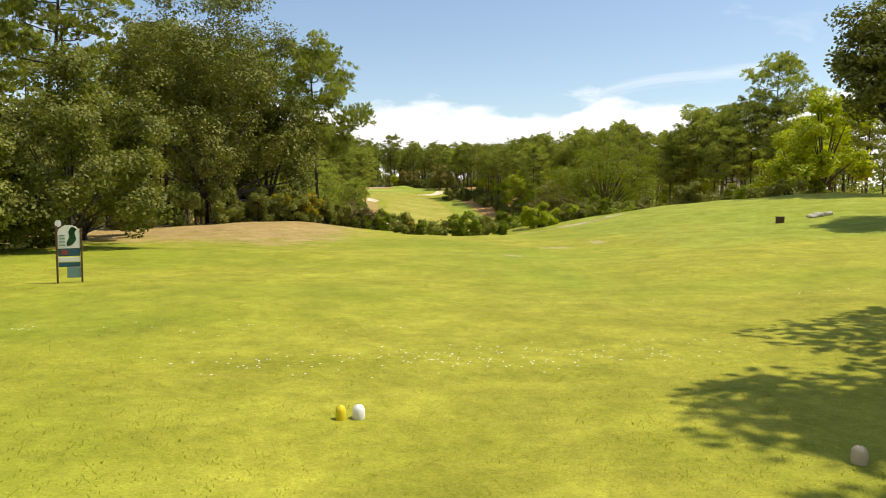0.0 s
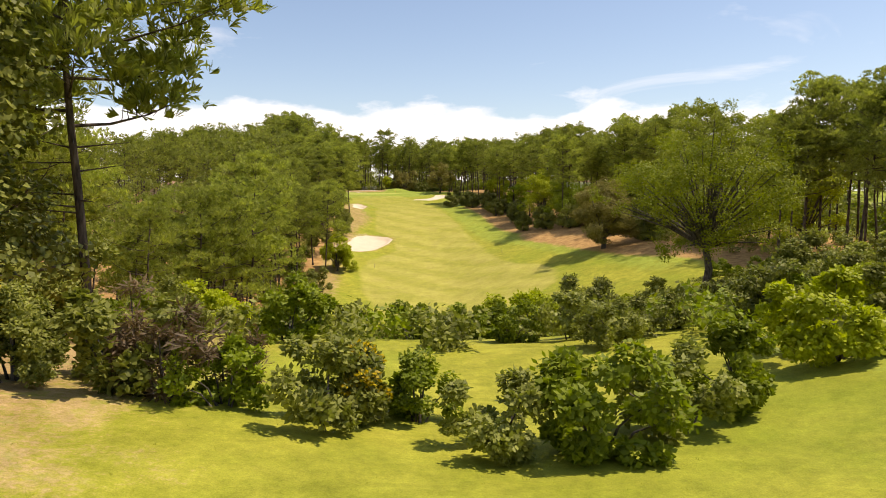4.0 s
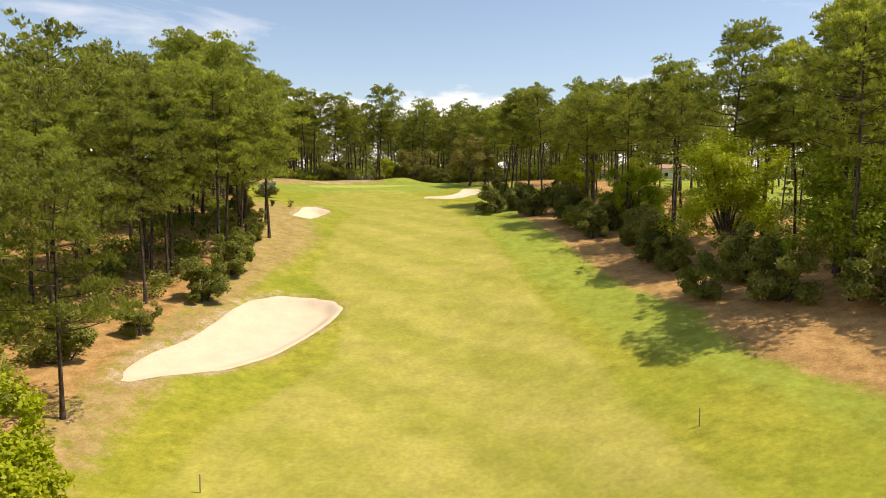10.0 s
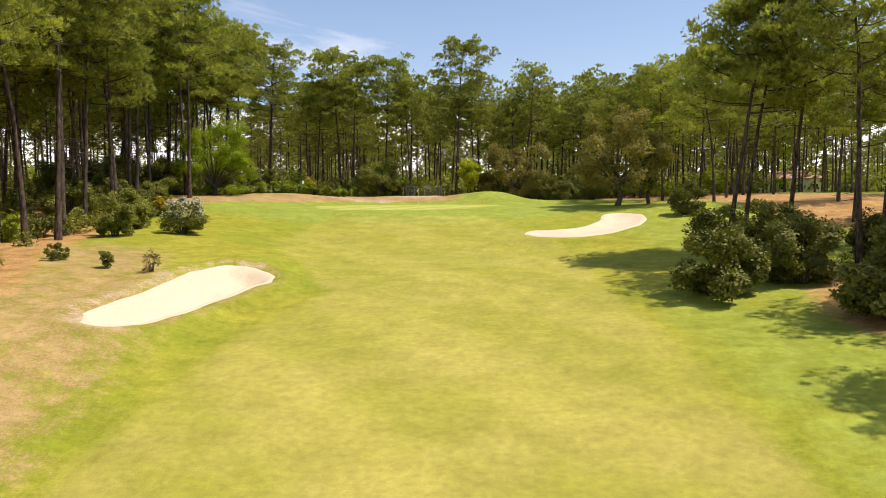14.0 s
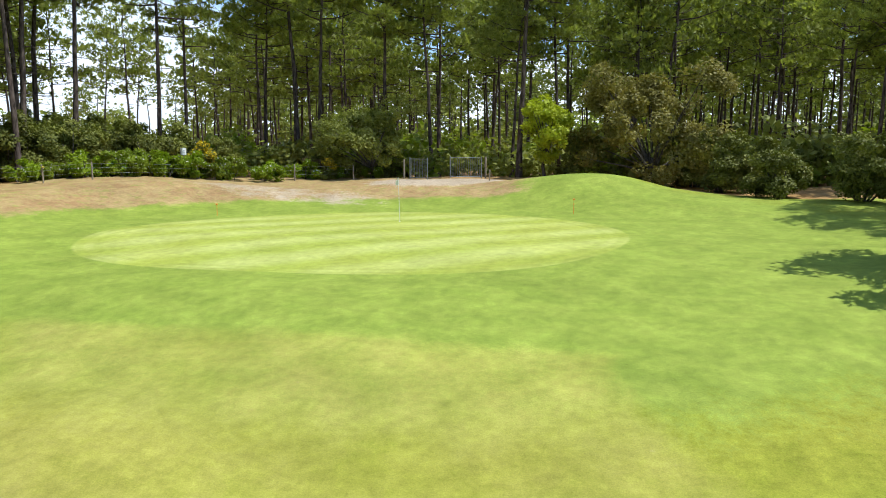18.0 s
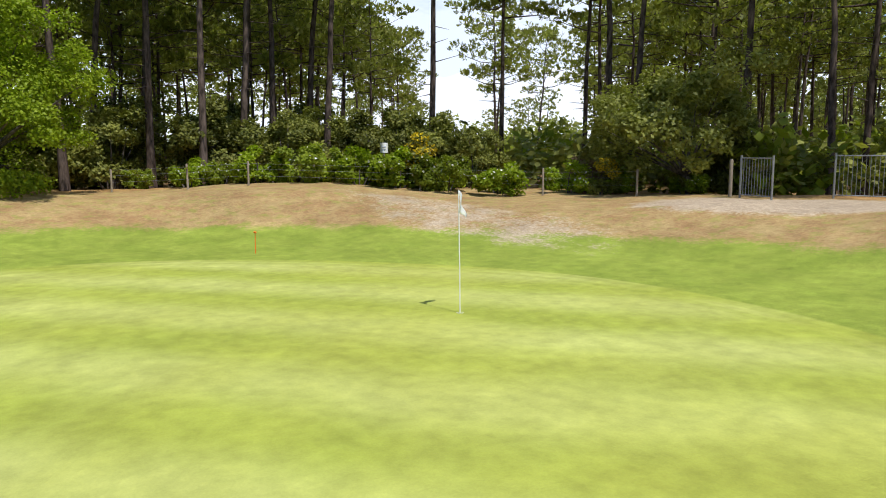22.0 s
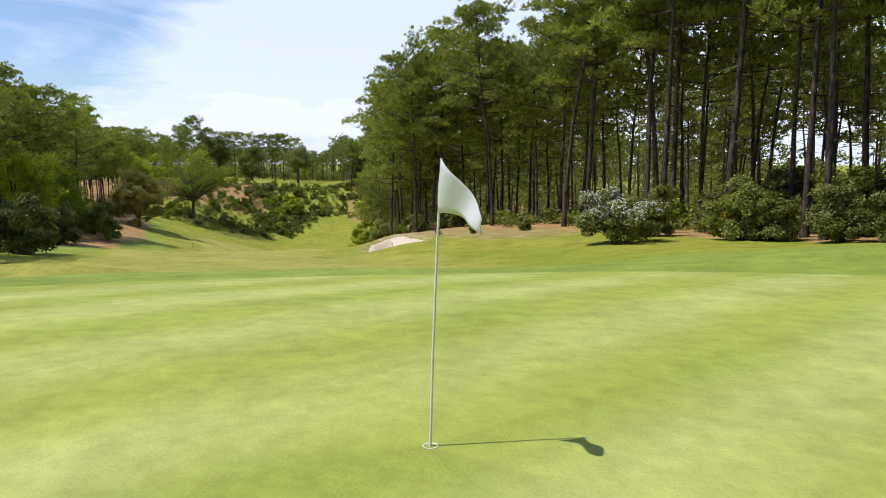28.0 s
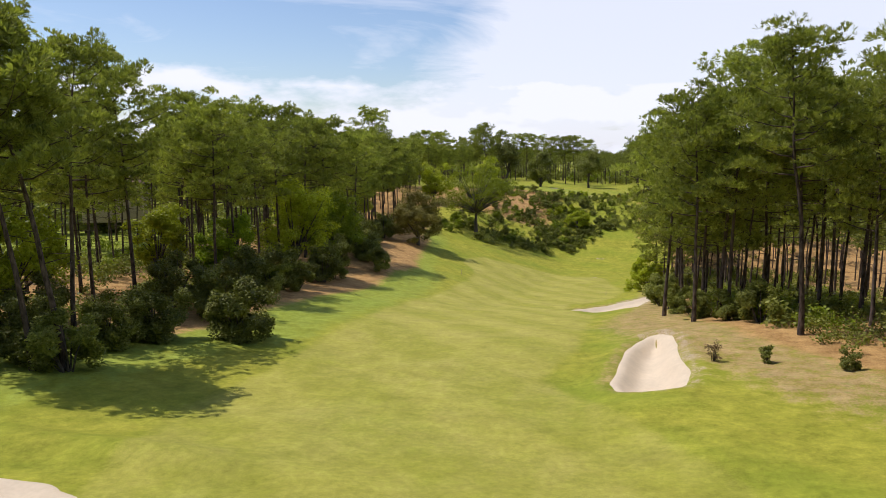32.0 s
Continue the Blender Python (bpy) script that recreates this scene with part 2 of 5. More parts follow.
def ground_material():
    """Grass in its cuts, bare sandy soil and needle litter, by the plan's masks."""
    m = Mat("course_turf")
    fair, green, litter = m.attribute("cut")
    dry, bare, lush = m.attribute("wear")
    fine = m.noise(9.0, 5.0, 0.65)
    mid = m.noise(0.9, 4.0, 0.6)
    broad = m.noise(0.11, 3.0, 0.55)
    blade = m.noise(34.0, 3.0, 0.7)
    # mowing bands
    rough_grass = m.mix(m.ramp(m.math("ADD", mid, m.math("MULTIPLY", fine, 0.6)), 0.55, 1.05), (0.205, 0.215, 0.019), (0.375, 0.352, 0.045))
    rough_grass = m.mix(m.ramp(broad, 0.42, 0.66, 0.0, 0.6), rough_grass, (0.185, 0.240, 0.018))
    wave = m.node("TexWave", Scale=0.038, Distortion=4.0, Detail=3.0)
    wave.inputs["Detail Scale"].default_value = 0.25
    m.link(m.place((1.0, 1.0, 0.0), turn=-0.67), wave.inputs["Vector"])
    fairway = m.mix(m.ramp(wave.outputs[0], 0.25, 0.75), (0.290, 0.285, 0.042), (0.350, 0.325, 0.062))
    fairway = m.mix(m.ramp(m.noise(0.22, 4.0, 0.6), 0.45, 0.70, 0.0, 0.5), fairway, (0.420, 0.360, 0.100))
    fairway = m.mix(m.ramp(m.noise(0.16, 3.0, 0.6, stretch=(1.0, 0.7, 1)), 0.5, 0.72, 0.0, 0.4), fairway, (0.250, 0.265, 0.030))
    fairway = m.mix(m.ramp(mid, 0.35, 0.7, 0.0, 0.3), fairway, (0.395, 0.345, 0.082))
    gwave = m.node("TexWave", Scale=0.108, Distortion=1.3, Detail=2.0)
    gwave.inputs["Detail Scale"].default_value = 0.35
    m.link(m.place((1.0, 1.0, 0.0), turn=0.93), gwave.inputs["Vector"])
    putting = m.mix(m.ramp(m.math("ADD", m.math("MULTIPLY", gwave.outputs[0], 0.8), m.noise(0.35, 3.0, 0.5)), 0.5, 1.3), (0.322, 0.363, 0.056), (0.446, 0.468, 0.130))
    putting = m.mix(m.ramp(m.noise(0.20, 3.0, 0.5), 0.42, 0.68, 0.0, 0.55), putting, (0.365, 0.375, 0.060))
    putting = m.mix(m.ramp(mid, 0.4, 0.7, 0.0, 0.25), putting, (0.330, 0.345, 0.060))
    dry_tone = m.mix(m.ramp(m.math("ADD", fine, mid), 0.8, 1.2), (0.300, 0.178, 0.080), (0.410, 0.300, 0.130))
    dry_tone = m.mix(m.ramp(m.noise(2.3, 4.0, 0.6), 0.52, 0.66, 0.0, 0.7), dry_tone, (0.270, 0.270, 0.060))
    lush_tone = m.mix(m.ramp(mid, 0.35, 0.65), (0.212, 0.268, 0.036), (0.275, 0.326, 0.050))
    litter_tone = m.mix(m.ramp(m.math("ADD", fine, mid), 0.75, 1.2), (0.250, 0.132, 0.046), (0.470, 0.295, 0.115))
    bare_tone = m.mix(m.ramp(fine, 0.35, 0.65), (0.350, 0.265, 0.180), (0.490, 0.395, 0.280))

    def zone(base, tone, mask, sharp=0.5):
        edge = m.math("ADD", mask, m.math("MULTIPLY", m.math("SUBTRACT", m.math("ADD", mid, fine), 1.0), sharp))
        return m.mix(m.ramp(edge, 0.35, 0.65), base, tone)

    tone = zone(rough_grass, lush_tone, lush, 0.7)
    tone = zone(tone, fairway, fair, 0.25)
    tone = zone(tone, dry_tone, dry, 0.9)
    tone = zone(tone, litter_tone, litter, 0.8)
    tone = zone(tone, bare_tone, bare, 1.0)
    ring = m.node("TexWave", Scale=1.0, Distortion=0.0)  # perimeter cuts
    edge = m.node("CombineXYZ")
    m.link(m.math("MULTIPLY", green, 2.6), edge.inputs[0])
    m.link(edge.outputs[0], ring.inputs["Vector"])
    near_edge = m.math("MULTIPLY", m.ramp(green, 0.66, 0.76, 1.0, 0.0), m.ramp(ring.outputs[0], 0.3, 0.7, 0.0, 0.32))
    putting = m.mix(near_edge, putting, (0.270, 0.315, 0.042))
    tone = m.mix(m.ramp(green, 0.485, 0.515), tone, putting)
    short = m.math("MAXIMUM", m.ramp(green, 0.485, 0.515), m.math("MULTIPLY", m.ramp(fair, 0.4, 0.6), 0.4))
    grain = m.mix(short, m.ramp(blade, 0.25, 0.75, 0.74, 1.26), m.ramp(blade, 0.25, 0.75, 0.93, 1.07))
    tone = m.mix(1.0, tone, grain, "MULTIPLY")
    tone = m.mix(1.0, tone, m.ramp(m.noise(3.2, 4.0, 0.6), 0.3, 0.7, 0.86, 1.14), "MULTIPLY")
    tone = m.mix(1.0, tone, m.ramp(m.noise(0.5, 5.0, 0.65), 0.3, 0.7, 0.86, 1.14), "MULTIPLY")
    m.color(tone)
    m.rough(0.85, 0.12)
    m.bump(m.math("ADD", m.math("MULTIPLY", blade, 0.5), fine), 0.35, 0.05)
    return m.m


TURF = ground_material()

# ---- land ----
def smooth(a, b, v):
    """0 below a, 1 above b, smooth between."""
    u = np.clip((v - a) / (b - a), 0.0, 1.0)
    return u * u * (3 - 2 * u)


def bump(x, y, cx, cy, rx, ry, turn=0.0):
    c, s = math.cos(turn), math.sin(turn)
    u, v = (x - cx) * c + (y - cy) * s, (y - cy) * c - (x - cx) * s
    return np.exp(-(u / rx) ** 2 - (v / ry) ** 2)


# Height of the fairway's middle line, from the tee to behind the green.
LINE_Y = [-420, -330, -300, -270, -256, -247, -240, -232, -222, -212, -200, -185, -170, -150, -132, -115, -105, -90, -78, -65, -48, -36, -28, -20, -14, -8, 0, 8, 20, 40, 90, 200]
LINE_Z = [-7.6, -7.3, -7.2, -7.2, -7.2, -7.6, -9.2, -12.0, -15.6, -18.4, -20.2, -20.7, -19.9, -18.4, -16.3, -14.3, -13.0, -10.2, -8.3, -6.3, -4.9, -3.9, -3.0, -1.8, -0.7, -0.2, 0, 0.25, 0.7, 1.2, 1.5, 2]


def mid_line(y):
    z = 0.0
    for k in (-3.0, -1.0, 1.0, 3.0):
        z = z + np.interp(y + k, LINE_Y, LINE_Z) / 4
    return z


GREEN_R = [11.1, 10.9, 10.2, 9.4, 9.0, 8.9, 8.6, 9.0, 10.0, 11.2, 11.9, 10.6, 8.5, 7.5, 7.5, 8.2, 9.6, 10.9]  # every 20 degrees from +x


def green_r(x, y):
    """Below 1 on the putting green."""
    u, v = x + 0.4, y + 4.2
    a = np.degrees(np.arctan2(v, u)) % 360
    near = 0.0
    for k in (-14, -7, 0, 7, 14):
        near = near + np.interp((a + k) % 360, np.arange(0, 361, 20), GREEN_R + GREEN_R[:1]) / 5
    return np.hypot(u, v) / near


def height(x, y):
    z = mid_line(y)
    # right bank
    k = np.interp(y, [-330, -262, -245, -215, -200, -160, -115, -95, -55, -20, 40], [0.06, 0.08, 0.1, 0.28, 0.3, 0.3, 0.23, 0.11, 0.06, 0.05, 0.03])
    d = np.maximum(x - np.interp(y, [-330, -240, -200, -60, 0], [6, 8, 12, 14, 16]), 0)
    z = z + k * (np.sqrt(d * d + 9) - 3) * np.exp(-np.maximum(d - 30, 0) / 60)
    # left bank
    k = np.interp(y, [-330, -250, -215, -190, -150, -125, -60, -40, -20, 0, 40], [0.03, 0.03, 0.06, 0.04, 0.12, 0.3, 0.3, 0.2, 0.1, 0.07, 0.04])
    d = np.maximum(np.interp(y, [-330, -100, -40, 0], [2, 2, 0, -12]) - x, 0)
    z = z + k * (np.sqrt(d * d + 4) - 2) * np.exp(-d / 25)
    # tee bank, mounds
    z = z + 0.95 * bump(x, y, 30, -262, 14, 16) + 0.6 * bump(x, y, -9, -262, 8, 9) - 0.75 * bump(x, y, 7, -256, 7, 9)
    z = z + 1.0 * bump(x, y, 9.5, 13.0, 6.0, 4.0, 0.2) + 0.4 * bump(x, y, 18.5, 9.0, 6.0, 3.0) + 0.35 * bump(x, y, -20, 6, 9, 5)
    z = z + 0.45 * bump(x, y, -4.0, -43.8, 4.0, 2.0) + 0.6 * bump(x, y, 16.0, -31.0, 6.0, 1.2) + 0.25 * bump(x, y, -5.4, -65.0, 2.5, 1.4)
    # raised bank behind the green, falling away beyond it
    gr = green_r(x, y)
    ring = smooth(1.3, 2.1, gr) * (1 - 0.9 * smooth(2.6, 4.0, gr)) * smooth(-17, -7, y) * (1 - smooth(6, 14, x))
    z = z + 0.75 * ring
    # flat putting green with a soft shoulder
    g = 1 - smooth(0.95, 1.55, green_r(x, y))
    z = z * (1 - g) + g * (0.012 * y + 0.004 * x - 0.5 * smooth(-5, -14, y))
    return z

# ---- plan ----
LEFT_WOOD = ([-420, -300, -285, -262, -250, -235, -200, -184, -157, -125, -110, -87, -73, -60, -45, -30, -15, 0, 10, 18], [-16, -17, -16, -17, -12, -12, -14, -13, -10, -9.3, -9.0, -8.2, -8.6, -11.5, -19, -23, -28, -27, -25, -24])
RIGHT_WOOD = ([-420, -290, -260, -235, -200, -165, -148, -130, -116, -93, -75, -57, -45, -35, -20, 0, 12], [40, 42, 50, 54, 54, 49, 46, 42, 37, 34, 33, 31, 34, 36, 32, 27, 22])

TREES_RIGHT = ([-420, -290, -260, -235, -200, -165, -148, -130, -116, -93, -75, -57, -45, -35, -20, 0, 12], [46, 48, 54, 58, 58, 53, 50, 50, 50, 48, 39, 34, 36, 38, 34, 30, 24])


def fairway_r(x, y):
    """Signed distance in metres inside the mown fairway (positive inside)."""
    left = np.interp(y, [-172, -168.7, -150, -136, -124, -113, -100, -92, -60, -50, -41, -34, -20], [6, 2.7, -0.8, -1.6, 0, 5.5, 5.5, 1, 0.9, 2.2, -3, -7, -7])
    right = np.interp(y, [-172, -170, -164, -155, -148, -142, -136, -125, -107, -81, -46, -37, -25, -18], [12, 22.6, 29, 31, 30, 26.7, 25, 24.2, 23.4, 21.9, 18, 18, 14, 10])
    d = np.minimum(np.minimum(x - left, right - x), np.minimum(y + 171.5, -17 - y))
    return d


BUNKERS = [  # outline points, counter-clockwise
    [(-7.0, -120.3), (-4.0, -118.0), (-1.2, -115.2), (2.2, -109.5), (4.7, -102.6), (4.6, -99.4), (2.4, -97.8), (-0.6, -98.0), (-3.2, -100.6), (-4.2, -104.5), (-5.2, -110.5), (-7.0, -116.0)],
    [(-4.6, -62.8), (-3.4, -61.0), (-2.6, -57.5), (-2.2, -52.0), (-1.9, -48.6), (-3.2, -46.6), (-5.4, -46.8), (-6.2, -50.0), (-5.9, -54.5), (-6.0, -59.0), (-5.7, -62.0)],
    [(13.6, -25.4), (14.6, -26.7), (16.6, -27.3), (19.4, -26.8), (22.6, -24.6), (24.8, -21.5), (25.4, -17.8), (23.6, -15.6), (21.6, -16.2), (20.8, -19.6), (19.2, -22.4), (16.4, -23.8), (14.2, -24.2)],
]


def spline(pts, n=8):
    """A closed smooth outline through a few points."""
    p, out = np.array(pts, float), []
    for i in range(len(p)):
        a, b, c, d = p[i - 1], p[i], p[(i + 1) % len(p)], p[(i + 2) % len(p)]
        for k in range(n):
            t = k / n
            out.append(0.5 * (2 * b + (c - a) * t + (2 * a - 5 * b + 4 * c - d) * t * t + (3 * b - a - 3 * c + d) * t ** 3))
    return np.array(out)


def worn(ring):
    """A slightly uneven edge."""
    k = np.arange(len(ring))
    wob = 1 + 0.012 * np.sin(k * 0.9 + 0.4) + 0.010 * np.sin(k * 0.37 + 1.0)
    c = ring.mean(0)
    return c + (ring - c) * wob[:, None]


OUTLINES = [worn(spline(b)) for b in BUNKERS]


def inside_distance(x, y, ring):
    """Distance to a ring, positive inside."""
    x, y = np.asarray(x, float), np.asarray(y, float)
    best, inside = np.full(x.shape, 1e9), np.zeros(x.shape, bool)
    for i in range(len(ring)):
        (ax, ay), (bx, by) = ring[i - 1], ring[i]
        t = np.clip(((x - ax) * (bx - ax) + (y - ay) * (by - ay)) / ((bx - ax) ** 2 + (by - ay) ** 2 + 1e-9), 0, 1)
        best = np.minimum(best, np.hypot(x - ax - t * (bx - ax), y - ay - t * (by - ay)))
        inside ^= ((ay > y) != (by > y)) & (x < (bx - ax) * (y - ay) / (by - ay + 1e-12) + ax)
    return np.where(inside, best, -best)


def ripple(x, y):
    return 0.10 * np.sin(0.31 * x + 0.17 * y) * np.sin(0.13 * x - 0.29 * y) + 0.05 * np.sin(0.9 * x + 1.3) * np.sin(0.8 * y + 0.4)


DEPTHS = [(0.6, 0.15), (1.0, 0.26), (0.35, 0.05)]  # depth of the sand, height of the lip


def land(x, y):
    """Ground height with bunkers dug in and small unevenness off the green."""
    x, y = np.asarray(x, float), np.asarray(y, float)
    z = height(x, y) + ripple(x, y) * smooth(1.0, 1.8, green_r(x, y))
    for ring, (deep, lip) in zip(OUTLINES, DEPTHS):
        near = (np.abs(x - ring[:, 0].mean()) < 18) & (np.abs(y - ring[:, 1].mean()) < 22)
        if near.any():
            d = inside_distance(x, y, ring)
            z = z - np.where(near, deep * smooth(-0.1, 1.6, d), 0) + np.where(near, lip * np.exp(-((d + 0.8) / 0.8) ** 2), 0)
    return z


def ground_z(x, y):
    return float(land(np.array([x]), np.array([y]))[0])


def steps(marks):
    """Coordinates with a given spacing in each stretch."""
    out = []
    for (a, b, s) in marks:
        out.extend(np.arange(a, b, s))
    return np.array(out)


def mesh_object(name, verts, faces, material, parent=None, label="", smooth_faces=True):
    me = bpy.data.meshes.new(name)
    v = np.asarray(verts, np.float32)
    me.vertices.add(len(v))
    me.vertices.foreach_set("co", v.ravel())
    if isinstance(faces, np.ndarray):
        n, k = faces.shape
        me.loops.add(n * k)
        me.loops.foreach_set("vertex_index", faces.astype(np.int32).ravel())
        me.polygons.add(n)
        me.polygons.foreach_set("loop_start", np.arange(0, n * k, k, dtype=np.int32))
    else:
        flat = [i for f in faces for i in f]
        me.loops.add(len(flat))
        me.loops.foreach_set("vertex_index", flat)
        me.polygons.add(len(faces))
        starts = np.concatenate([[0], np.cumsum([len(f) for f in faces])[:-1]])
        me.polygons.foreach_set("loop_start", starts.astype(np.int32))
    me.polygons.foreach_set("use_smooth", np.full(len(me.polygons), smooth_faces))
    me.update(calc_edges=True)
    me.validate()
    if material:
        me.materials.append(material)
    ob = new(name, me)
    if parent:
        ob.parent = parent
    if label:
        ob["label"] = label
    return ob


# ---- ground ----
gx = steps([(-2600, -400, 275), (-400, -120, 40), (-120, -40, 4), (-40, -20, 1.0), (-20, 30, 0.5), (30, 52, 1.0), (52, 130, 4), (130, 400, 30), (400, 2700, 230)])
gy = steps([(-2900, -600, 230), (-600, -345, 25), (-345, -325, 2), (-325, -245, 0.8), (-245, -126, 1.0), (-126, -94, 0.5), (-94, -70, 1.0), (-70, 24, 0.5), (24, 60, 2), (60, 160, 8), (160, 500, 40), (500, 2800, 230)])
GX, GY = np.meshgrid(gx, gy, indexing="ij")
fx, fy = GX.ravel(), GY.ravel()
fz = land(fx, fy)
nx, ny = len(gx), len(gy)
ii, jj = np.meshgrid(np.arange(nx - 1), np.arange(ny - 1), indexing="ij")
a = (ii * ny + jj).ravel()
quads = np.stack([a, a + ny, a + ny + 1, a + 1], 1)
ground = tagged(mesh_object("ground", np.stack([fx, fy, fz], 1), quads, TURF), "mown golf course turf with rough, pine litter and sandy soil", "ground", kind="structure")


def mask(name, *channels):
    layer = ground.data.color_attributes.new(name, "FLOAT_COLOR", "POINT")
    data = np.ones((len(fx), 4), np.float32)
    for k, c in enumerate(channels):
        data[:, k] = np.clip(c, 0, 1)
    layer.data.foreach_set("color", data.ravel())


left_edge, right_edge = np.interp(fy, *LEFT_WOOD), np.interp(fy, *RIGHT_WOOD)
wood = np.maximum(left_edge - fx, fx - right_edge)
wood = np.maximum(wood, np.minimum(fy - 19, 30))
wood = np.where(fy < -330, -5, wood)
course = smooth(-210, -190, fy)
tee_face = smooth(-254, -248, fy) * (1 - smooth(-222, -210, fy))
gr = green_r(fx, fy)
cut_fair = np.minimum(0.5 + fairway_r(fx, fy) * 0.3, np.interp(fy, [-90, -55, -30], [0.8, 0.62, 0.54]))
tee_box = 0.5 + np.minimum(np.minimum(fx - 13, 34 - fx), np.minimum(fy + 286, -253 - fy)) * 0.6
litter = np.where(fx > 0, 1 - smooth(24, 36, wood), 1 - 0.8 * smooth(70, 110, wood)) * smooth(-3.5, 2.0, wood - 9.0 * smooth(-52, -38, fy) * (fx > 0) * (1 - smooth(10, 16, fy)) + (3.0 + 4.0 * smooth(-175, -160, fy) * (1 - smooth(-125, -112, fy))) * (fx > 0) * course) * smooth(-256, -246, fy)
mask("cut", cut_fair, 0.5 + (1 - gr) * 2, np.maximum(litter * 0.95, 0.8 * tee_face * smooth(2, 14, np.abs(fx - 8) - 4) * (1 - smooth(45, 60, np.abs(fx - 8)))))
dry_left = 0.68 * smooth(-5.6, -1.2, -np.abs(fx - (left_edge + np.interp(fy, [-130, -95, -75], [2.0, 2.5, 3.8]))) / np.interp(fy, [-95, -75], [1.0, 1.6])) * smooth(-200, -180, fy) * (1 - smooth(-48, -34, fy))
dry_back = smooth(1.4, 1.7, gr) * smooth(-2, 3, fy + 1.0 * np.maximum(-fx - 9, 0)) * (1 - smooth(2, 7, fx)) * smooth(-48, -36, fx) * (1 - smooth(26, 36, fy))
dry_tee = smooth(-4, 5, -fx - 1) * smooth(-292, -268, fy) * (1 - smooth(-248, -244, fy)) * smooth(-60, -45, fx)
path_d = np.hypot((fx + 1.6) * 0.8, (fy - 15.6 - 0.25 * fx) * 1.5)
bare = np.maximum(1 - smooth(2.5, 5.5, path_d), 0.56 * (1 - smooth(1.0, 3.5, np.hypot((fx + 10) * 0.32, fy - 8.2))))
for px, py, pr in ((10.5, -262.5, 0.9), (12.0, -260.5, 1.1), (15.5, -259.5, 1.5), (18.5, -257.5, 1.2), (7.5, -264.5, 0.7), (8.6, -280.2, 0.7), (5.6, -284.6, 0.6), (11.2, -279.0, 0.6), (5.0, -200.8, 0.9), (4.9, -171.1, 0.8)):
    bare = np.maximum(bare, 0.62 * (1 - smooth(0.3, 1.6, np.hypot((fx - px) * 0.55, fy - py) / pr)))
for ring in OUTLINES[:2]:
    near = (np.abs(fx - ring[:, 0].mean()) < 12) & (np.abs(fy - ring[:, 1].mean()) < 18)
    rim = np.zeros(len(fx))
    rim[near] = np.exp(-((inside_distance(fx[near], fy[near], ring) + 0.4) / 0.9) ** 2)
    bare = np.maximum(bare, 0.5 * rim * (fx < ring[:, 0].mean() + 1))
    dry_back = np.maximum(dry_back, 0.55 * rim)
lush = np.maximum(0.45 * smooth(0.3, 0.7, tee_box), 1 - smooth(1.7, 2.7, gr))
lush = np.maximum(lush, 0.55 * smooth(-6, 0, fx - right_edge + 9) * smooth(-190, -170, fy))
mask("wear", np.clip(np.maximum(np.maximum(dry_left, dry_back), dry_tee * 0.8), 0, 1) * 0.9, bare * 0.9, lush)

for ring in OUTLINES:
    lo, hi = ring.min(0) - 0.8, ring.max(0) + 0.8
    sx, sy = np.meshgrid(np.arange(lo[0], hi[0], 0.25), np.arange(lo[1], hi[1], 0.25), indexing="ij")
    d = inside_distance(sx, sy, ring)
    sz = land(sx, sy) + np.clip(d * 0.45, -0.2, 0.15)
    m = sx.shape[1]
    keep = (d[:-1, :-1] > -0.5) & (d[1:, 1:] > -0.5)
    first = (np.arange(sx.shape[0] - 1)[:, None] * m + np.arange(m - 1)[None, :])[keep]
    sand_quads = np.stack([first, first + m, first + m + 1, first + 1], 1)
    tagged(mesh_object("bunker", np.stack([sx.ravel(), sy.ravel(), sz.ravel()], 1), sand_quads, SAND), "pale raked sand bunker with a grass lip", "bunker", "bunkers", "structure")

# ---- plants ----
def tube(line, radii, sides=7):
    """Vertices and faces of a tapered tube along a line."""
    line = np.asarray(line, float)
    verts, faces = [], []
    for i, (p, r) in enumerate(zip(line, radii)):
        way = line[min(i + 1, len(line) - 1)] - line[max(i - 1, 0)]
        way = way / (np.linalg.norm(way) + 1e-9)
        u = np.cross(way, (0.0, 1.0, 0.0) if abs(way[1]) < 0.9 else (1.0, 0, 0))
        u /= np.linalg.norm(u)
        v = np.cross(way, u)
        for k in range(sides):
            a = 2 * math.pi * k / sides
            verts.append(p + r * (math.cos(a) * u + math.sin(a) * v))
    for i in range(len(line) - 1):
        for k in range(sides):
            k2 = (k + 1) % sides
            faces.append((i * sides + k, i * sides + k2, (i + 1) * sides + k2, (i + 1) * sides + k))
    return np.array(verts), np.array(faces)


def joined(pieces):
    verts, faces, base = [], [], 0
    for v, f in pieces:
        verts.append(v)
        faces.append(f + base)
        base += len(v)
    return np.vstack(verts), np.vstack(faces)


def unit(rng, n):
    v = rng.normal(size=(n, 3))
    return v / np.linalg.norm(v, axis=1)[:, None]


